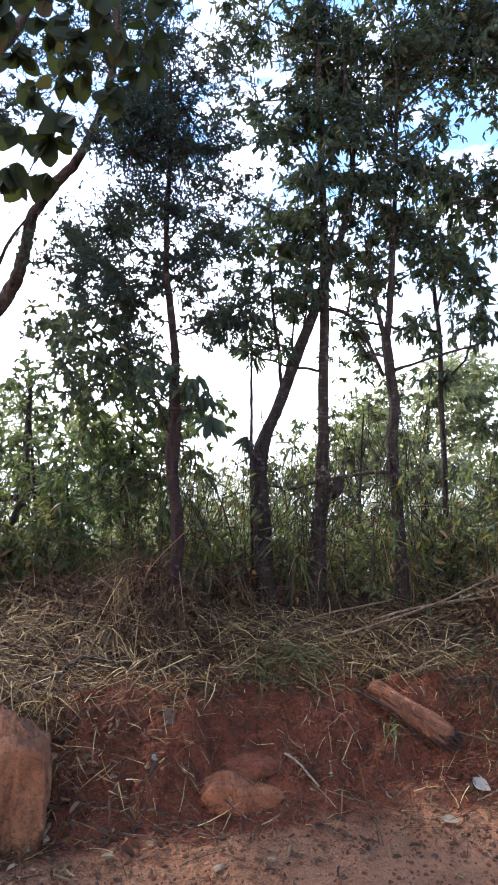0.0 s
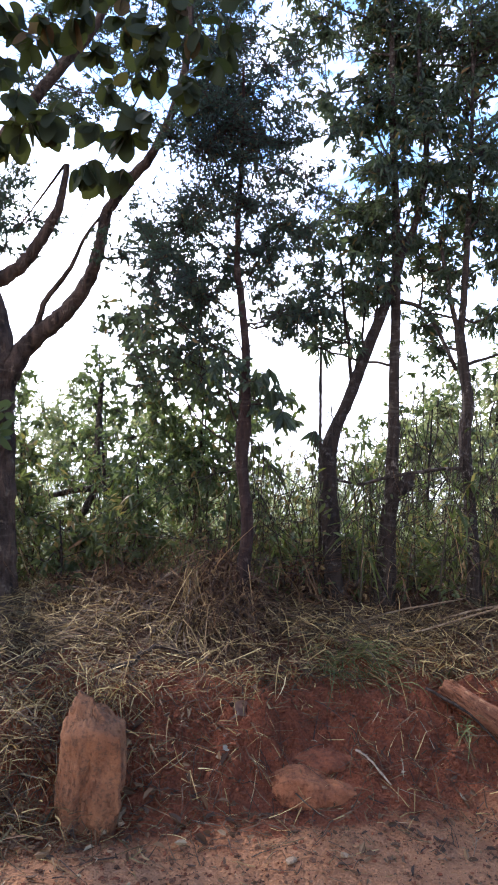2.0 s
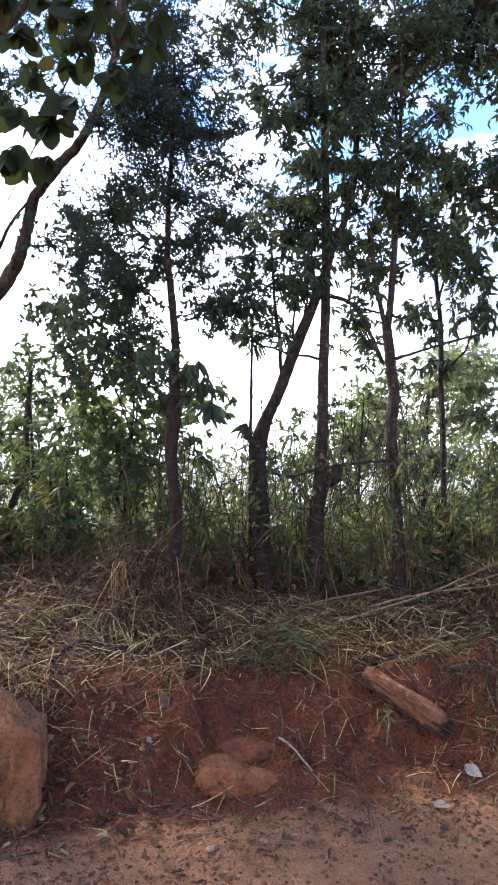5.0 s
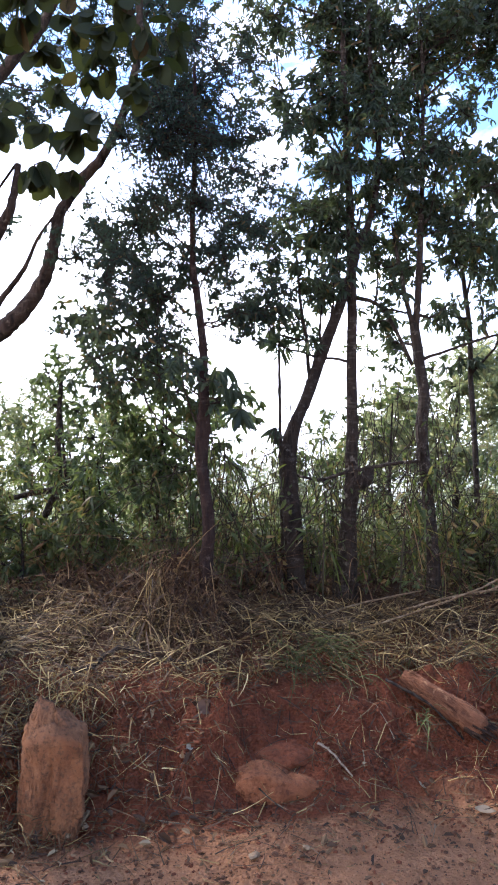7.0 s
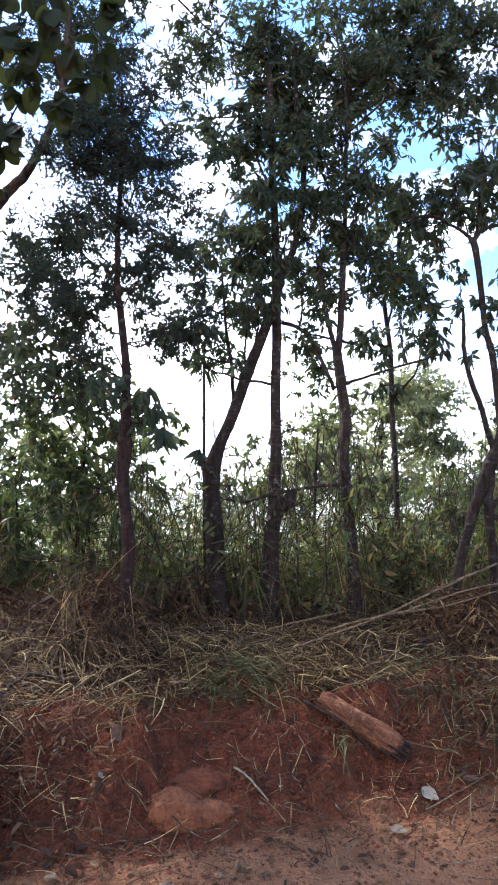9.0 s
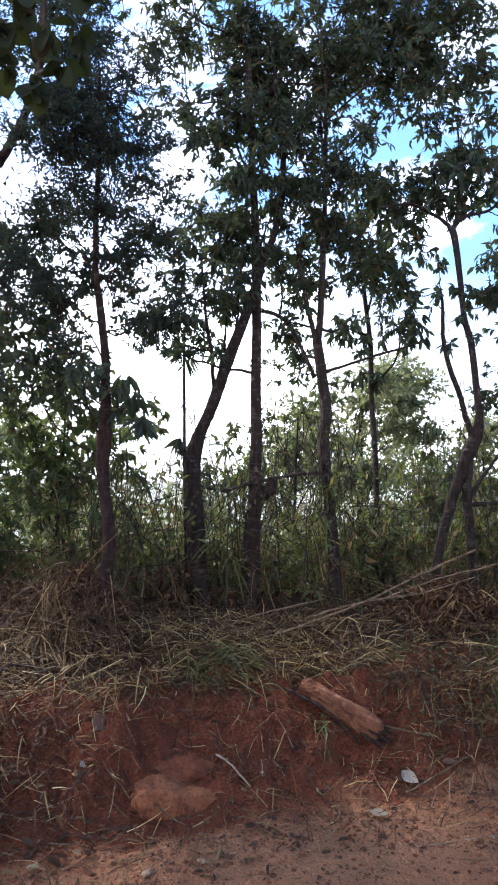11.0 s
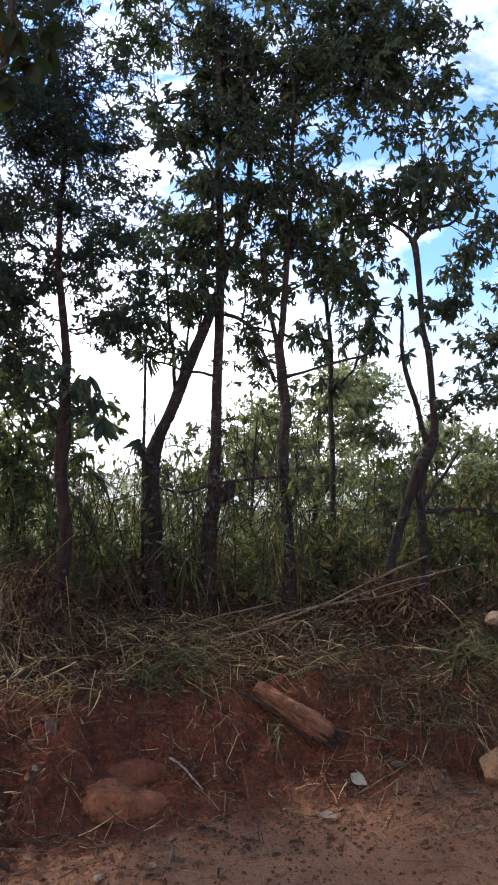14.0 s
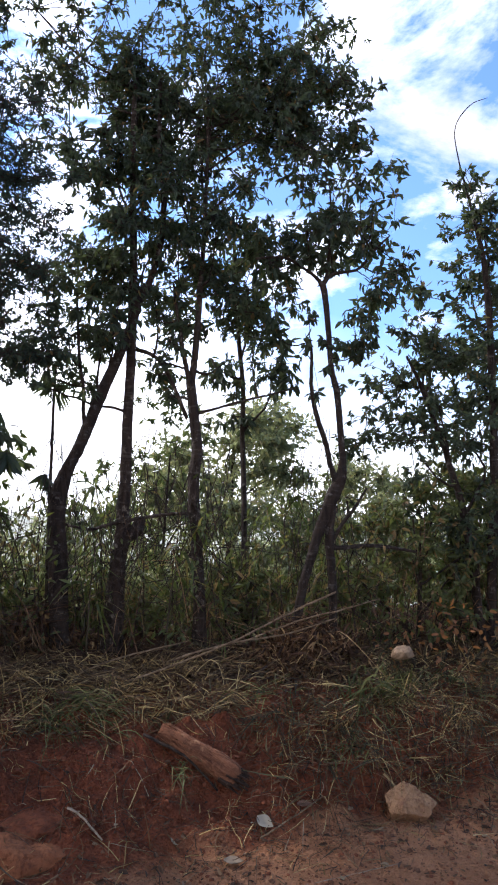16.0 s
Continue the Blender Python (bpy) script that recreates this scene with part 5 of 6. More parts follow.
def straw():
    rng = np.random.default_rng(60)
    heap = thing("cut_grass", (0.5, 4.2, 0.5), "matted pale dry grass lying along the bank's edge", "dry grass", kind="stuff")
    for n, long, wide, high, tone in ((76000, (0.03, 0.17), (0.002, 0.0065), 0.15, STRAW), (15000, (0.12, 0.34), (0.003, 0.007), 0.17, STRAW), (30000, (0.02, 0.13), (0.004, 0.013), 0.09, DEAD), (16000, (0.06, 0.26), (0.004, 0.01), 0.12, WEED)):
        x, y = rng.uniform(-3.4, 4.6, n), rng.uniform(2.4, 5.4, n)
        ok = rng.random(n) < cover(x, y) * np.where((x > 1.1) & (tone is STRAW), 0.5, np.where((x < -0.3) & (y < foot(x) + 0.5) & (tone is STRAW), 0.85, 1.0))
        x, y = x[ok], y[ok]
        n = len(x)
        if tone is WEED:
            keep = rng.random(n) < np.clip((x - 0.9) / 0.4, 0.12, 1)
            x, y = x[keep], y[keep]
            n = len(x)
        lift = rng.random(n) ** 1.8 * high * np.clip((4.95 - y) / 0.6, 0.25, 1)
        pos = np.stack([x, y, ground_height(x, y) + lift], 1)
        ang = rng.normal(0.0, 1.1, n) + np.where(rng.random(n) < 0.5, 0, np.pi)
        way = np.stack([np.cos(ang), np.sin(ang) - 0.25, rng.normal(0.1, 0.3, n)], 1)
        part("straw", quads_mesh("straw", *blades(rng, pos, way, rng.uniform(*long, n), rng.uniform(*wide, n), 0.12, 3, 0.06, ground_height)), tone, heap, kind="stuff")
    # tufts that hang over the edge and stand up on it
    batches, dull = [], []
    for k in range(150):
        cx = rng.uniform(-3.2, 4.4)
        s = rng.choice([rng.uniform(0.38, 0.6), rng.uniform(0.1, 1.8)])
        cy = float(foot(cx)) + s
        if -0.6 < cx < 1.15 and s < 0.58:
            continue
        m = int(rng.integers(15, 45))
        p = np.array([cx, cy, float(ground_height(cx, cy)) + 0.02]) + rng.normal(size=(m, 3)) * [0.05, 0.04, 0.012]
        lead = np.array([rng.normal() * 0.5, -0.7 if s < 0.62 else rng.normal() * 0.5, 0.75])
        (dull if cx > 1.05 and k % 4 else batches).append(blades(rng, p, lead + rng.normal(size=(m, 3)) * 0.45, rng.uniform(0.1, 0.32, m), rng.uniform(0.003, 0.007, m), 0.7, 6, 0.15, ground_height))
    part("tuft", quads_mesh("tuft", *merged(batches)), STRAW, heap, kind="stuff")
    part("weed_tuft", quads_mesh("weed_tuft", *merged(dull)), WEED, heap, "dull olive-brown weeds", kind="stuff")


straw()


def grass_clump(at, label, n, length, mat, spreadx=0.12, lean=(0, -0.3, 0.6), seed=1, width=(0.004, 0.009)):
    rng = np.random.default_rng(seed)
    z = float(ground_height(at[0], at[1]))
    p = np.stack([at[0] + rng.normal(size=n) * spreadx, at[1] + rng.normal(size=n) * spreadx * 0.5, np.full(n, z)], 1)
    p[:, 2] = ground_height(p[:, 0], p[:, 1]) + rng.random(n) * 0.05
    me = quads_mesh("grass_clump", *blades(rng, p, np.array(lean) + rng.normal(size=(n, 3)) * 0.5, rng.uniform(0.5, 1.1, n) * length, rng.uniform(*width, n), 0.8, 6, 0.12, ground_height))
    ob = new("grass_clump", local(me, (at[0], at[1], z)))
    me.materials.append(mat)
    ob.location = (at[0], at[1], z)
    return tagged(ob, label, "grass", "grass clumps")


grass_clump((0.18, 3.98), "green grass cut and laid on the bank's edge", 260, 0.32, GREEN, 0.16, (0.7, -0.3, 0.25), 71)
grass_clump((1.94, 4.0), "green grass tuft in dry straw", 110, 0.35, GREEN, 0.1, (0.1, -0.3, 0.8), 72, (0.006, 0.016))
grass_clump((1.62, 3.62), "short green tuft on the bank", 40, 0.2, GREEN, 0.06, (0.1, -0.3, 0.8), 73)
grass_clump((1.25, 4.05), "green tuft beside the log", 60, 0.25, GREEN, 0.1, (0.0, -0.4, 0.6), 74)
grass_clump((0.72, 3.6), "small green weed below the log", 24, 0.16, GREEN, 0.03, (0.0, -0.5, 0.5), 75)
grass_clump((2.35, 4.25), "broad green grass at the bank's top", 120, 0.4, GREEN, 0.2, (0.0, -0.2, 0.9), 76, (0.006, 0.016))
grass_clump((-0.62, 4.28), "heap of brown dead stems at the tree's foot", 420, 0.7, DEAD, 0.17, (0.0, -0.25, 0.9), 77, (0.003, 0.008))
grass_clump((-0.75, 4.12), "pale standing straw tuft", 60, 0.5, STRAW, 0.05, (0.0, -0.1, 1.0), 78)


# ---------------------------------------------------------------- stones
def rock(name, label, at, size, mat, seed, form=None, detail=4, rough_by=0.1, turn=0.0, group="loose rocks", lean=(0, 0), facets=0, square=0.45):
    pick = random.Random(seed)
    planes = [(Vector((pick.gauss(0, 1), pick.gauss(0, 1), pick.gauss(0, 1))).normalized(), pick.uniform(0.72, 1.0)) for _ in range(facets)]
    bm = bmesh.new()
    bmesh.ops.create_icosphere(bm, subdivisions=detail, radius=1.0)
    off = Vector((seed * 3.1, seed * 1.7, seed * 0.9))
    for v in bm.verts:
        p = v.co.copy()
        # a block with blunt corners
        if planes:
            cut = min(d / max(p.dot(q), 1e-3) for q, d in planes)
            p = p * (0.15 + 0.85 * min(cut, 1.35))
        else:
            k = max(abs(p.x), abs(p.y), abs(p.z))
            p = p.lerp(p / k, square)
        if form:
            p = form(p)
        d = noise.fractal(Vector((p.x * 1.5, p.y * 1.5, p.z * 0.8)) + off, 1.0, 2.1, 4) * rough_by + noise.noise(p * 6 + off) * rough_by * 0.14
        # broken faces, and cracks between them
        cell = noise.voronoi(Vector((p.x * 1.5, p.y * 1.5, p.z * 1.1)) + off)[0]
        d += (0.55 - cell[0]) * rough_by * 1.5 - max(0.0, 0.1 - (cell[1] - cell[0])) * rough_by * 3
        d += (0.3 - noise.voronoi(p * 4.5 + off)[0][0]) * rough_by * 0.25
        p += v.co.normalized() * d
        v.co = Vector((p.x * size[0], p.y * size[1], p.z * size[2]))
    bmesh.ops.recalc_face_normals(bm, faces=bm.faces)
    me = bpy.data.meshes.new(name)
    bm.to_mesh(me)
    bm.free()
    me.polygons.foreach_set("use_smooth", np.full(len(me.polygons), True))
    me.materials.append(mat)
    ob = new(name, me)
    ob.matrix_world = pose(*at, lean[0], lean[1], turn)
    return tagged(ob, label, "rock", group)


def pillar(p):
    """A standing block, narrow at the foot, with a pointed top and a shoulder on one side."""
    t = (p.z + 1) / 2
    lo = float(np.interp(t, [0, 0.05, 0.2, 0.35, 0.6, 0.78, 0.86, 0.93, 1], [-0.55, -0.7, -0.88, -1, -1.02, -0.98, -0.84, -0.62, -0.36]))
    hi = float(np.interp(t, [0, 0.05, 0.2, 0.35, 0.6, 0.79, 0.82, 0.85, 0.92, 1], [0.15, 0.35, 0.7, 0.95, 1.04, 1.02, 0.94, 0.66, 0.4, 0.06]))
    r = max(math.hypot(p.x, p.y), 1e-4)
    u, v = p.x / r, p.y / r
    k = max(abs(u + v * 0.35), abs(v - u * 0.35), 0.2)
    u, v = u * (0.2 + 0.8 / k), v * (0.2 + 0.8 / k)
    deep = float(np.interp(t, [0, 0.1, 0.4, 0.8, 0.9, 1], [0.3, 0.75, 1, 0.95, 0.6, 0.2]))
    crack = math.exp(-((u - 0.1 - 0.12 * math.sin(p.z * 4)) / 0.1) ** 2) * (0.22 if p.z < 0.45 and v < 0 else 0.0) * max(0.0, 0.5 + 0.5 * math.sin(p.z * 3 + 2.2)) * max(0.0, min(1.0, (0.45 - p.z) * 4))
    ledge = 0.16 * max(0.0, min(1.0, (u - 0.05) * 6)) * max(0.0, min(1.0, (0.75 - p.z) * 1.6)) if v < 0 else 0.0
    return Vector(((lo + hi) / 2 + (hi - lo) / 2 * u * 0.82, v * deep * 0.82 + crack + ledge, p.z))


def kidney(p):
    """A long low boulder: round head, sagging waist, flat tail."""
    top = float(np.interp(p.x, [-1, -0.55, -0.2, 0.08, 0.3, 0.65, 1], [0.6, 1.0, 0.95, 0.68, 0.48, 0.48, 0.25]))
    return Vector((p.x, p.y * (1 - 0.2 * p.x), p.z * (top if p.z > 0 else 1)))


rock("boulder", "tall reddish sandstone boulder standing on end", (-0.95, 2.97, 0.215), (0.172, 0.135, 0.335), ROCK, 5, pillar, 6, 0.12, -14)
rock("boulder", "low clay-red boulder half sunk in the bank", (-0.02, 3.315, 0.068), (0.2, 0.12, 0.098), ROCK_RED, 7, kidney, 6, 0.09, 2, square=0.38)
rock("earth_clod", "lump of crumbly red earth behind the low boulder", (0.03, 3.48, 0.115), (0.19, 0.13, 0.085), PEBBLE, 8, None, 5, 0.16, 12, square=0.1)
rock("stone", "angular tan stone at the road's edge", (1.855, 3.40, 0.085), (0.145, 0.10, 0.085), ROCK_TAN, 12, None, 5, 0.07, -6, facets=16)
rock("stone", "pale weathered stone in dry grass", (-1.21, 3.10, 0.11), (0.045, 0.035, 0.06), PALE, 13, None, 4, 0.1, 20, facets=14)
rock("stone", "pale stone on the bank's top among grass", (2.235, 4.2, 0.675), (0.07, 0.05, 0.045), PALE, 17, None, 4, 0.1, 30, facets=14)


def scatter_stones():
    rng = np.random.default_rng(80)
    bm = bmesh.new()
    bmesh.ops.create_icosphere(bm, subdivisions=2, radius=1.0)
    base = np.array([v.co[:] for v in bm.verts])
    tri = np.array([[v.index for v in f.verts] for f in bm.faces])
    bm.free()
    gravel = thing("gravel", (0.4, 3.2, 0.0), "small red clods and pebbles on the dirt", "gravel", kind="stuff")
    n = 9000
    x = rng.uniform(-2.6, 3.8, n)
    y = foot(x) + np.where(rng.random(n) < 0.6, rng.normal(0.18, 0.2, n), -rng.random(n) ** 1.5 * 0.9)
    on_road = y < foot(x) + 0.02
    size = np.where(on_road, 0.002 + 0.009 * rng.random(n) ** 4, 0.003 + 0.015 * rng.random(n) ** 5)
    co = base[None] * (1 + 0.13 * rng.normal(size=(n, len(base), 1))) * size[:, None, None] * rng.uniform(0.6, 1.3, (n, 1, 3)) * np.array([1, 1, 0.7])
    co += np.stack([x, y, ground_height(x, y) + size * 0.1], 1)[:, None]
    q = (np.arange(n) * len(base))[:, None, None] + tri[None]
    part("clod", quads_mesh("clod", co, q.reshape(-1, 3)), PEBBLE, gravel, kind="stuff")
    n = 2000
    x = rng.uniform(-2.6, 3.8, n)
    y = foot(x) - 0.32 + rng.normal(0.0, 0.26, n)
    size = 0.003 + 0.009 * rng.random(n) ** 2.5
    co = base[None] * (1 + 0.12 * rng.normal(size=(n, len(base), 1))) * size[:, None, None] * rng.uniform(0.6, 1.4, (n, 1, 3)) * np.array([1, 1, 0.6])
    co += np.stack([x, y, ground_height(x, y) + size * 0.3], 1)[:, None]
    q = (np.arange(n) * len(base))[:, None, None] + tri[None]
    part("crumb", quads_mesh("crumb", co, q.reshape(-1, 3)), CRUMB, gravel, "dark brown crumbs of earth", kind="stuff")


scatter_stones()
for k, (x, y, s) in enumerate([(0.30, 3.30, 0.009), (-0.11, 2.79, 0.018), (-0.45, 3.28, 0.013), (-0.82, 2.98, 0.015), (0.1, 2.85, 0.014), (1.55, 3.42, 0.013)]):
    rock("pebble", "small whitish pebble lying on red dirt", (x, y, float(ground_height(x, y)) + s * 0.5), (s * 1.2, s, s * 0.7), PALE, 20 + k, None, 3, 0.12, 40 * k, "whitish pebbles", facets=10)


# ---------------------------------------------------------------- log, poles and sticks
def fallen_log():
    a, b = Vector((0.64, 3.75, 0.43)), Vector((0.985, 3.53, 0.235))
    log = thing("log", (0.64, 3.75, 0.43), "weathered reddish log with a rotten end on the bank", "log")
    log.matrix_world = Matrix.Translation(a) @ (b - a).to_track_quat("Z", "Y").to_matrix().to_4x4()
    long = (b - a).length
    rows = [(0.004 * math.sin(k * 2), 0.003 * k, long * k / 6, r) for k, r in enumerate((0.034, 0.047, 0.052, 0.054, 0.056, 0.058, 0.05))]
    part("wood", quads_mesh("wood", *stem(rows, 20, 6, 0.07, 90, 0.02), True), LOGWOOD, log, own=True)
    rng = np.random.default_rng(91)
    n = 90
    ang, far = rng.random(n) * 6.28, 0.05 * rng.random(n) ** 0.5
    p = np.stack([np.cos(ang) * far, np.sin(ang) * far, np.full(n, long - 0.07)], 1)
    q = p * [1.1, 1.1, 1] + np.stack([rng.normal(size=n) * 0.008, rng.normal(size=n) * 0.008, rng.uniform(0.04, 0.15, n)], 1)
    part("rotten_end", quads_mesh("rotten_end", *prisms(p, q, 0.01, 0.003, 4)), CHAR, log, "splintered blackened wood", own=True)
    p = np.stack([np.cos(ang) * 0.05, np.sin(ang) * 0.05, rng.random(n) * long * 0.8], 1)
    part("splinter", quads_mesh("splinter", *prisms(p, p + np.stack([np.cos(ang) * 0.004, np.sin(ang) * 0.004, rng.uniform(0.04, 0.16, n)], 1), 0.004, 0.001, 3)), LOGWOOD, log, own=True)


fallen_log()


def stick(rows, label, mat=POLE, name="stick", seed=1, group="fallen sticks"):
    at = rows[0][:3]
    me = local(quads_mesh(name, *stem(rows, 7, 5, 0.1, seed, 0.3), True), at)
    me.materials.append(mat)
    ob = new(name, me)
    ob.location = at
    return tagged(ob, label, "stick", group)


def lying(points, r, lift=0.02):
    return [(x, y, float(ground_height(x, y)) + lift + h, r * (1 - 0.5 * k / len(points))) for k, (x, y, h) in enumerate(points)]


stick([(0.50, 4.1, 0.60, 0.004), (0.8, 4.15, 0.68, 0.005), (1.12, 4.2, 0.78, 0.006), (1.55, 4.45, 0.90, 0.0065), (1.99, 4.7, 1.015, 0.0065)], "long pale dry pole leaning over the straw", seed=101)
stick([(1.2, 4.28, 0.76, 0.005), (1.6, 4.38, 0.87, 0.005), (1.9, 4.44, 0.92, 0.0045), (2.23, 4.5, 0.985, 0.003)], "thin dry stalk lying over the straw", seed=102)
stick([(0.75, 4.3, 0.66, 0.005), (1.1, 4.35, 0.74, 0.006), (1.5, 4.4, 0.78, 0.006), (1.9, 4.5, 0.86, 0.004)], "thin dry stalk lying over the straw", seed=112)
stick([(0.2, 4.3, 0.6, 0.004), (0.5, 4.4, 0.68, 0.005), (0.9, 4.5, 0.74, 0.004)], "thin dry stalk lying over the straw", seed=114)
stick(lying([(-1.2, 3.7, 0.0), (-1.03, 3.75, 0.03), (-0.86, 3.8, 0.05), (-0.71, 3.85, 0.03), (-0.5, 3.86, 0.0)], 0.016, 0.03), "dark bent branch in the straw", TWIG, seed=103)
stick(lying([(-0.88, 2.9, 0.0), (-0.84, 2.95, 0.01), (-0.81, 3.0, 0.03)], 0.012), "short broken stick at the bank's foot", POLE, seed=104)
stick(lying([(0.18, 3.42, 0.03), (0.25, 3.36, 0.02), (0.33, 3.3, 0.0)], 0.006, 0.01), "thin pale stick below the boulder", STICK_PALE, seed=105)
stick(lying([(0.55, 3.72, 0.02), (0.75, 3.62, 0.02), (0.9, 3.55, 0.0)], 0.008, 0.02), "thin dark root on the bare bank", TWIG, seed=106)
stick(lying([(1.05, 3.3, 0.0), (1.25, 3.36, 0.02), (1.4, 3.43, 0.02)], 0.004, 0.01), "thin stick at the road's edge", POLE, seed=107)
stick(lying([(1.0, 2.9, 0.0), (1.25, 2.95, 0.0), (1.6, 2.98, 0.0)], 0.0025, 0.003), "straw stalk lying on the road", STICK_PALE, seed=108)


# ---------------------------------------------------------------- fallen leaves
def fallen_leaf(at, size, turn, mat, label, tilt=(10, 5), lift=0.012):
    rng = np.random.default_rng(int(abs(at[0]) * 1000) + 7)
    m, n = 8, 4
    u, v = np.meshgrid(np.linspace(0, 1, m + 1), np.linspace(-1, 1, n + 1))
    wd = np.sin(np.pi * np.clip(u, 0.02, 0.99) ** 0.8) * 0.32 + 0.01
    co = np.stack([(u - 0.5) * size, v * wd * size, size * (0.12 * v * v + 0.1 * (u - 0.4) ** 2 + 0.03 * np.sin(u * 9 + v * 3))], -1).reshape(-1, 3)
    i = (np.arange(n)[:, None] * (m + 1) + np.arange(m)[None]).reshape(-1, 1)
    me = quads_mesh("fallen_leaf", co, i + np.array([0, 1, m + 2, m + 1]), True)
    me.materials.append(mat)
    ob = new("fallen_leaf", me)
    ob.matrix_world = pose(at[0], at[1], float(ground_height(at[0], at[1])) + lift, tilt[0], tilt[1], turn)
    return tagged(ob, label, "leaf", "fallen leaves")


fallen_leaf((1.09, 3.36), 0.09, -40, PAPER_LEAF, "bleached white curled leaf on red dirt", (40, 20), 0.03)
fallen_leaf((0.88, 3.13), 0.085, -10, TAN_LEAF, "flat tan leaf lying on the road")
fallen_leaf((-0.36, 3.48), 0.12, 35, BROWN_LEAF, "brown dry leaf stuck on the bank", (50, 0), 0.03)
fallen_leaf((0.645, 3.30), 0.07, 70, PAPER_LEAF, "grey withered leaf at the bank's foot", (35, 30), 0.03)
fallen_leaf((1.3, 3.4), 0.08, 10, BROWN_LEAF, "brown leaf at the road's edge")
fallen_leaf((-0.42, 3.3), 0.05, 60, PAPER_LEAF, "scrap of whitish leaf on the bank", (40, 10), 0.02)


def leaf_litter():
    rng = np.random.default_rng(95)
    litter = thing("leaf_litter", (0.4, 3.1, 0.0), "withered leaf scraps and straw bits on the road", "leaf litter", kind="stuff")
    n = 3000
    x = rng.uniform(-2.6, 3.6, n)
    y = foot(x) + rng.normal(-0.05, 0.22, n) - rng.random(n) ** 2 * 0.7
    pos = np.stack([x, y, ground_height(x, y) + 0.006], 1)
    size = 0.01 + 0.04 * rng.random(n) ** 3
    way = rng.normal(size=(n, 3)) * [1, 1, 0.4]
    part("scrap", quads_mesh("scrap", *leaves(rng, pos, way, size, size * 0.5, 0.5, 0.3)), LITTER, litter, kind="stuff")
    n = 500
    x = rng.uniform(-2.8, -0.25, n)
    y = foot(x) + rng.uniform(-0.25, 0.5, n)
    pos = np.stack([x, y, ground_height(x, y) + 0.01 + rng.random(n) * 0.05], 1)
    size = 0.02 + 0.05 * rng.random(n) ** 2
    part("dry_leaf", quads_mesh("dry_leaf", *leaves(rng, pos, rng.normal(size=(n, 3)) * [1, 1, 0.5], size, size * 0.5, 0.5, 0.35)), LITTER, litter, kind="stuff")
    n = 4200
    x = rng.uniform(-2.6, 3.6, n)
    y = foot(x) + rng.normal(0.12, 0.26, n)
    keep = rng.random(n) < np.where((x > -0.35) & (x < 1.15), 0.8, 1.0)
    x, y = x[keep], y[keep]
    n = len(x)
    pos = np.stack([x, y, ground_height(x, y) + 0.006], 1)
    way = rng.normal(size=(n, 3)) * [1, 0.8, 0.12]
    for tone, some in ((STRAW, slice(0, None, 3)), (DEAD, slice(1, None, 3)), (LITTER, slice(2, None, 3))):
        m = len(x[some])
        part("straw_bit", quads_mesh("straw_bit", *blades(rng, pos[some], way[some], rng.uniform(0.03, 0.2, m), rng.uniform(0.003, 0.007, m), 0.1, 4, 0.14, ground_height)), tone, litter, kind="stuff")


leaf_litter()


def leafy_plant(at, label, clumps, mat, n, length, width, seed, name="weed"):
    rng = np.random.default_rng(seed)
    z = float(ground_height(at[0], at[1]))
    plant = thing(name, (at[0], at[1], z), label, "plant")
    stems, batch = [], []
    for x, y, h, r in clumps:
        c = np.array([at[0] + x, at[1] + y, z + h])
        foot_at = np.array([at[0] + x * 0.4, at[1] + y * 0.4, z - 0.02])
        stems.append(stem([(*foot_at, 0.006), (*((foot_at + c) / 2 + rng.normal(size=3) * 0.02), 0.005), (*c, 0.002)], 5, 4, 0.05, seed))
        p = c + rng.normal(size=(n, 3)) * r * [1, 1, 0.7]
        batch.append(broad_leaves(rng, p, (p - c) * 6 + rng.normal(size=(n, 3)) * 0.4 + [0, 0, -0.3], length * rng.uniform(0.6, 1.2, n), width * rng.uniform(0.7, 1.2, n)))
    part("stem", quads_mesh("stem", *merged(stems), True), STEM, plant)
    part("foliage", quads_mesh("foliage", *merged(batch)), mat, plant)


leafy_plant((-1.74, 3.45), "small dark green broad-leaved weed", [(0, 0, 0.12, 0.05), (0.08, -0.03, 0.08, 0.04), (-0.06, -0.04, 0.16, 0.04)], LEAF_LONG, 9, 0.1, 0.06, 111)
leafy_plant((2.6, 4.5), "shrub with withered orange-brown leaves", [(0, 0, 0.28, 0.12), (0.25, 0.05, 0.3, 0.12), (-0.25, 0, 0.2, 0.12), (0.45, -0.1, 0.2, 0.12), (0.1, -0.2, 0.12, 0.12), (0.7, 0.1, 0.28, 0.12), (0.9, -0.1, 0.2, 0.12), (0.6, -0.3, 0.1, 0.1)], LEAF_BROWN, 26, 0.055, 0.024, 112, "shrub")

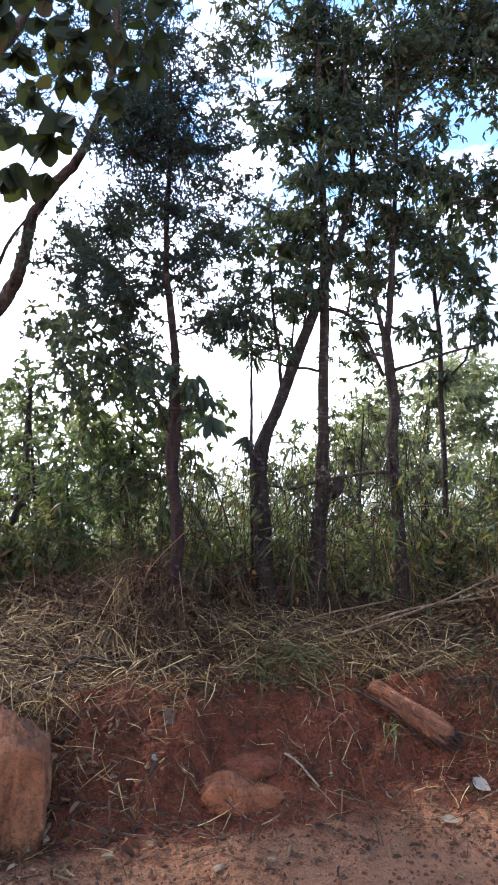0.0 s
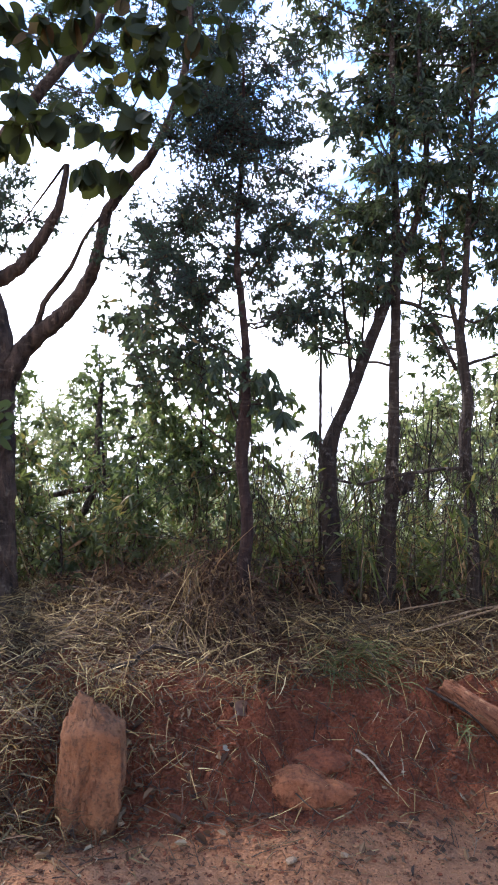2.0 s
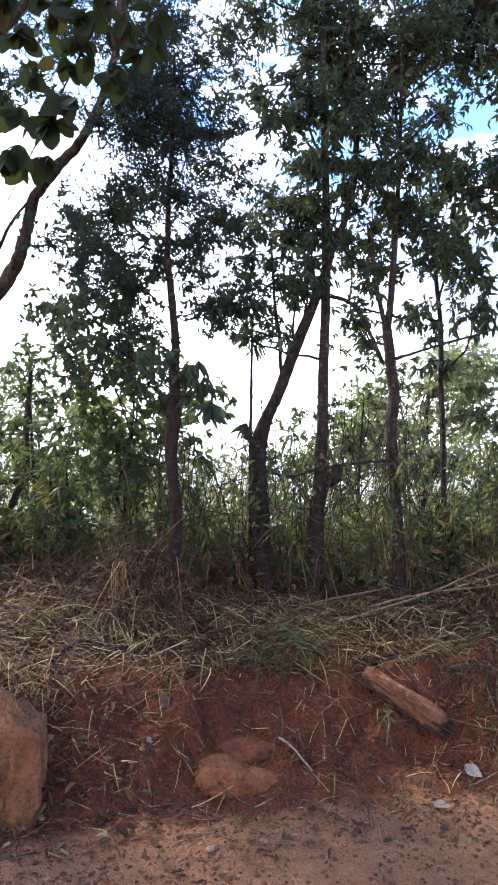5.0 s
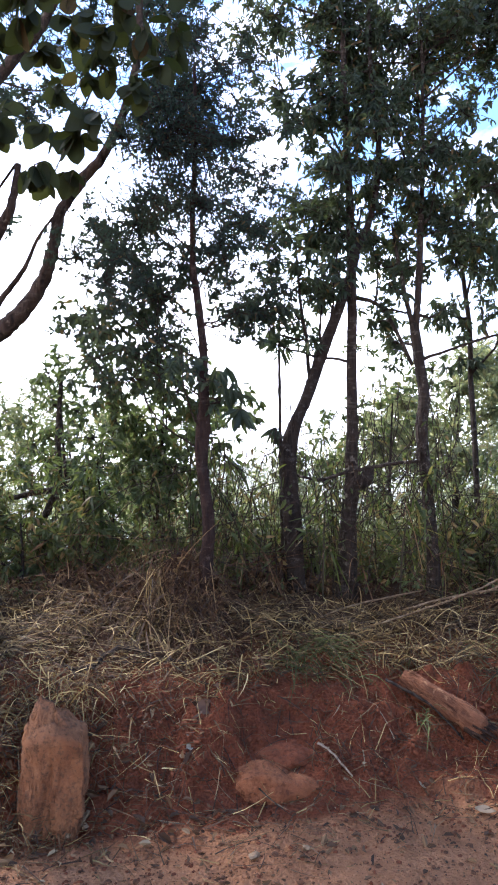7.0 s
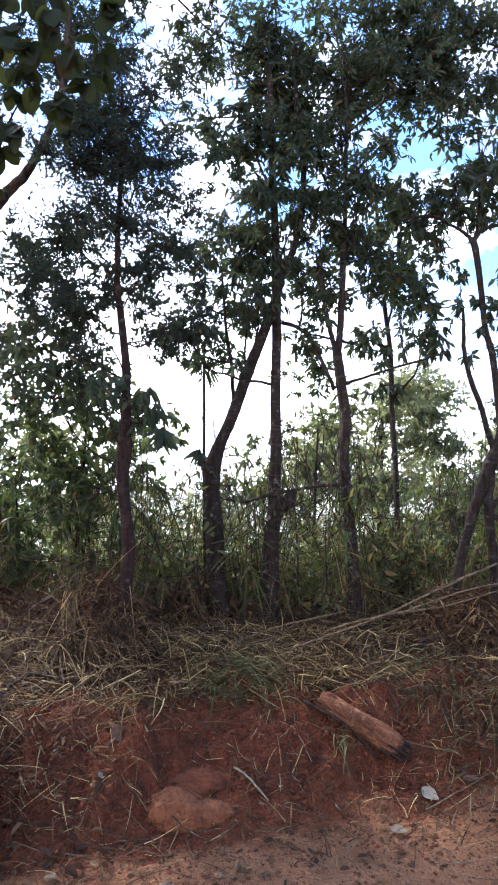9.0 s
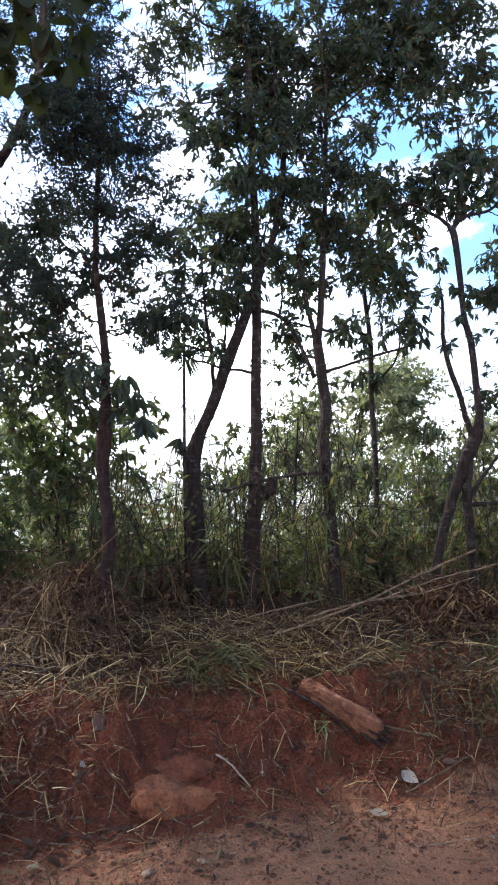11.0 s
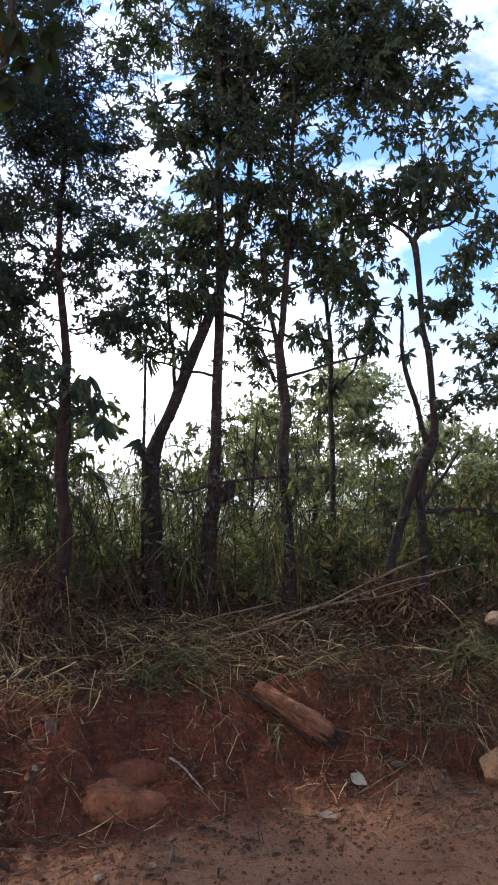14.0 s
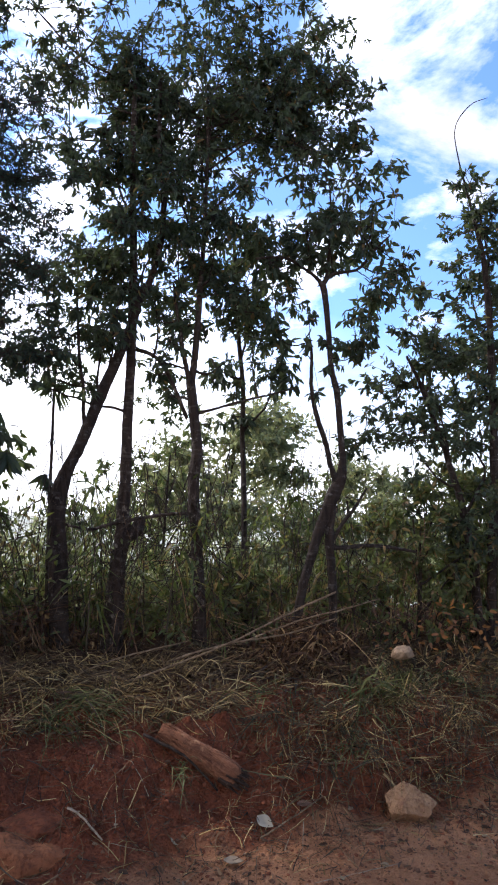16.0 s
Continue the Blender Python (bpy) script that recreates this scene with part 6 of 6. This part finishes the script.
SHRUB = [(0.0, 0.0, 0.5, 0.26), (-0.22, 0.05, 0.32, 0.2), (0.24, 0.0, 0.36, 0.2), (0.08, -0.08, 0.2, 0.18), (-0.1, 0.1, 0.75, 0.17), (0.18, 0.1, 0.7, 0.15)]
for k, (x, y, size) in enumerate([(-0.05, 5.15, 0.65), (0.25, 5.1, 0.55), (0.7, 5.3, 0.35), (1.28, 5.1, 0.75), (1.5, 5.3, 0.8), (-0.3, 5.2, 0.65), (-0.75, 5.0, 0.5), (-1.65, 4.9, 0.7)]):
    low = float(ground_height(x, y))
    sapling([(x, y, low, 0.01), (x + 0.02, y, low + 0.3 * size, 0.008), (x, y + 0.03, low + 0.7 * size, 0.003)], "small dark green shrub among the trunks",
            [(x + a * size, y + b * size, low + c * size, r * size) for a, b, c, r in SHRUB], 700 + k, LEAF_WARM, density=1200, length=0.062 + 0.02 * (k % 3), width=0.025, droop=0.6, per_twig=6, branch=0.005)

BUSH = [(0.0, 0.0, 0.55, 0.3), (-0.45, 0.1, 0.45, 0.25), (0.5, 0.1, 0.6, 0.34), (0.95, 0.0, 0.55, 0.34), (0.2, -0.15, 0.25, 0.25), (-0.25, 0.2, 0.85, 0.24), (0.75, 0.2, 1.0, 0.32)]
for k, (x, y, size) in enumerate([(2.75, 4.95, 1.0), (3.7, 5.0, 1.05), (2.35, 5.5, 0.8), (-1.75, 4.75, 0.55), (-2.9, 4.9, 0.9)]):
    low = float(ground_height(x, y))
    sapling([(x, y, low, 0.02), (x + 0.03, y, low + 0.4 * size, 0.015), (x, y + 0.05, low + 0.9 * size, 0.006)], "dense dark green bush at the back of the bank",
            [(x + a * size, y + b * size, low + c * size, r * size) for a, b, c, r in BUSH], 400 + k, LEAF_WARM, density=1300, length=0.065, width=0.03, droop=0.4, per_twig=9)


low = float(ground_height(2.75, 4.95))
sapling([(2.75, 4.95, low, 0.02), (2.78, 4.95, low + 0.4, 0.015), (2.8, 4.98, low + 0.8, 0.006)], "dark green thicket below the bushy tree",
        [(3.06, 4.95, 1.63, 0.24), (3.35, 5.00, 1.82, 0.26), (2.88, 4.95, 1.50, 0.18), (3.37, 4.90, 1.41, 0.24), (3.11, 4.90, 1.24, 0.20), (2.87, 5.10, 1.72, 0.18), (3.48, 4.90, 1.72, 0.28), (3.11, 5.20, 1.87, 0.20), (2.65, 5.10, 1.63, 0.14)], 431, LEAF_WARM, density=900, length=0.06, width=0.028, droop=0.4, per_twig=9)


def dead_heap(x, y, wide, tall, n, seed, label):
    """A mound of fallen brown vines leaning on a trunk."""
    rng = np.random.default_rng(seed)
    low = float(ground_height(x, y))
    heap = thing("vine_heap", (x, y, low), label, "dead vines", kind="stuff")
    u = rng.normal(size=(n, 2)) * wide * 0.5
    h = tall * np.exp(-(u ** 2).sum(1) / (wide * wide * 0.6)) * rng.random(n) ** 0.7
    pos = np.stack([x + u[:, 0], y + u[:, 1] * 0.6, low + h], 1)
    way = np.stack([u[:, 0] * 0.5, u[:, 1] - 0.1, np.full(n, -0.05)], 1) + rng.normal(size=(n, 3)) * [0.8, 0.5, 0.6]
    part("vine", quads_mesh("vine", *blades(rng, pos, way, rng.uniform(0.08, 0.4, n) ** 1.0, rng.uniform(0.003, 0.008, n), 0.7, 7, 0.45, ground_height)), DEAD, heap, kind="stuff")
    j = rng.integers(0, n, n // 14)
    part("straw", quads_mesh("straw", *blades(rng, pos[j] + [0, -0.03, 0.02], rng.normal(size=(len(j), 3)) * [0.8, 0.5, 0.8], rng.uniform(0.08, 0.3, len(j)), rng.uniform(0.004, 0.008, len(j)), 0.8, 5, 0.2, ground_height)), STRAW, heap, kind="stuff")
    m = n
    k = rng.integers(0, n, m)
    part("dry_leaf", quads_mesh("dry_leaf", *leaves(rng, pos[k], rng.normal(size=(m, 3)) + [0, 0, -0.5], rng.uniform(0.04, 0.11, m), rng.uniform(0.012, 0.03, m), 0.4, 0.4)), DEAD, heap, kind="stuff")


dead_heap(-0.58, 4.42, 0.3, 0.45, 1100, 501, "mound of brown dead vines against the slender trunk")
dead_heap(-0.95, 4.48, 0.5, 0.32, 1500, 506, "sagging heap of brown dead vines and leaves")
dead_heap(0.0, 5.05, 0.35, 0.3, 400, 502, "brown dead stems behind the leaning trunk")
dead_heap(-1.35, 4.75, 0.5, 0.22, 600, 504, "low brown tangle beside the old tree")
dead_heap(1.75, 4.6, 0.5, 0.38, 900, 505, "brown dry stems round the crooked tree")


def cane_plant(x, y, tall, seed):
    """A slim arching cane with fans of long pointed leaves at its joints."""
    rng = np.random.default_rng(seed)
    low = float(ground_height(x, y))
    plant = thing("cane_plant", (x, y, low), "slim green cane with fans of long pointed leaves", "plant", "canes")
    lx, ly = rng.normal() * 0.3, rng.normal() * 0.15
    rows = [(x, y, low - 0.03, 0.007), (x + lx * 0.15, y, low + tall * 0.45, 0.006), (x + lx * 0.5, y + ly * 0.5, low + tall * 0.8, 0.004), (x + lx * 1.1, y + ly, low + tall, 0.002)]
    part("stalk", quads_mesh("stalk", *stem(rows, 6, 6, 0.05, seed), True), STEM, plant)
    line = smooth_line(rows)
    pos, way = [], []
    for k in range(9):
        at = line[int(len(line) * rng.uniform(0.35, 1.0)) - 1, :3]
        lead = unit(rng.normal(size=3) * [1, 0.7, 0.4])
        for j in range(6):
            pos.append(at + lead * 0.02 * j)
            way.append(lead * 0.8 + rng.normal(size=3) * 0.6 + np.array([0, 0, -0.35]))
    pos, way = np.array(pos), np.array(way)
    part("leaf_fan", quads_mesh("leaf_fan", *blades(rng, pos, way, rng.uniform(0.1, 0.24, len(pos)), rng.uniform(0.012, 0.024, len(pos)), 0.55, 5)), LEAF_BAMBOO, plant, kind="stuff")


for k, (x, y) in enumerate([(-1.2, 5.0), (-0.85, 5.15), (-0.6, 4.9), (-0.2, 5.0), (-0.05, 5.2), (0.2, 5.3), (0.3, 4.8), (0.42, 5.2), (0.7, 5.1), (0.82, 4.85), (0.95, 5.3), (1.4, 5.3), (-1.5, 5.3), (0.6, 5.6), (2.2, 5.1)]):
    cane_plant(x, y, 0.75 + 0.45 * ((k * 37) % 10) / 10, 600 + k)


def vine_drape(x, y, top, wide, n, seed, mat, label):
    """Dead strands that hang from a trunk's foot and splay over the ground."""
    rng = np.random.default_rng(seed)
    low = float(ground_height(x, y))
    drape = thing("vine_drape", (x, y, low), label, "dead vines", kind="stuff")
    pos = np.stack([x + rng.normal(size=n) * wide * 0.3, y + rng.normal(size=n) * wide * 0.22, low + top * rng.uniform(0.35, 1.0, n)], 1)
    way = np.stack([(pos[:, 0] - x) * 2.2 + rng.normal(size=n) * 0.22, -0.16 + rng.normal(size=n) * 0.16, rng.uniform(-0.9, 0.25, n)], 1)
    part("strand", quads_mesh("strand", *blades(rng, pos, way, rng.uniform(0.18, 0.5, n), rng.uniform(0.003, 0.008, n), 0.9, 8, 0.3, ground_height)), mat, drape, kind="stuff")


vine_drape(-0.58, 4.46, 0.46, 0.26, 260, 511, DEAD, "dark dead vines hanging round the slender trunk's foot")
vine_drape(-0.72, 4.24, 0.36, 0.12, 45, 512, STRAW, "bunch of pale dead grass hanging beside the slender tree")
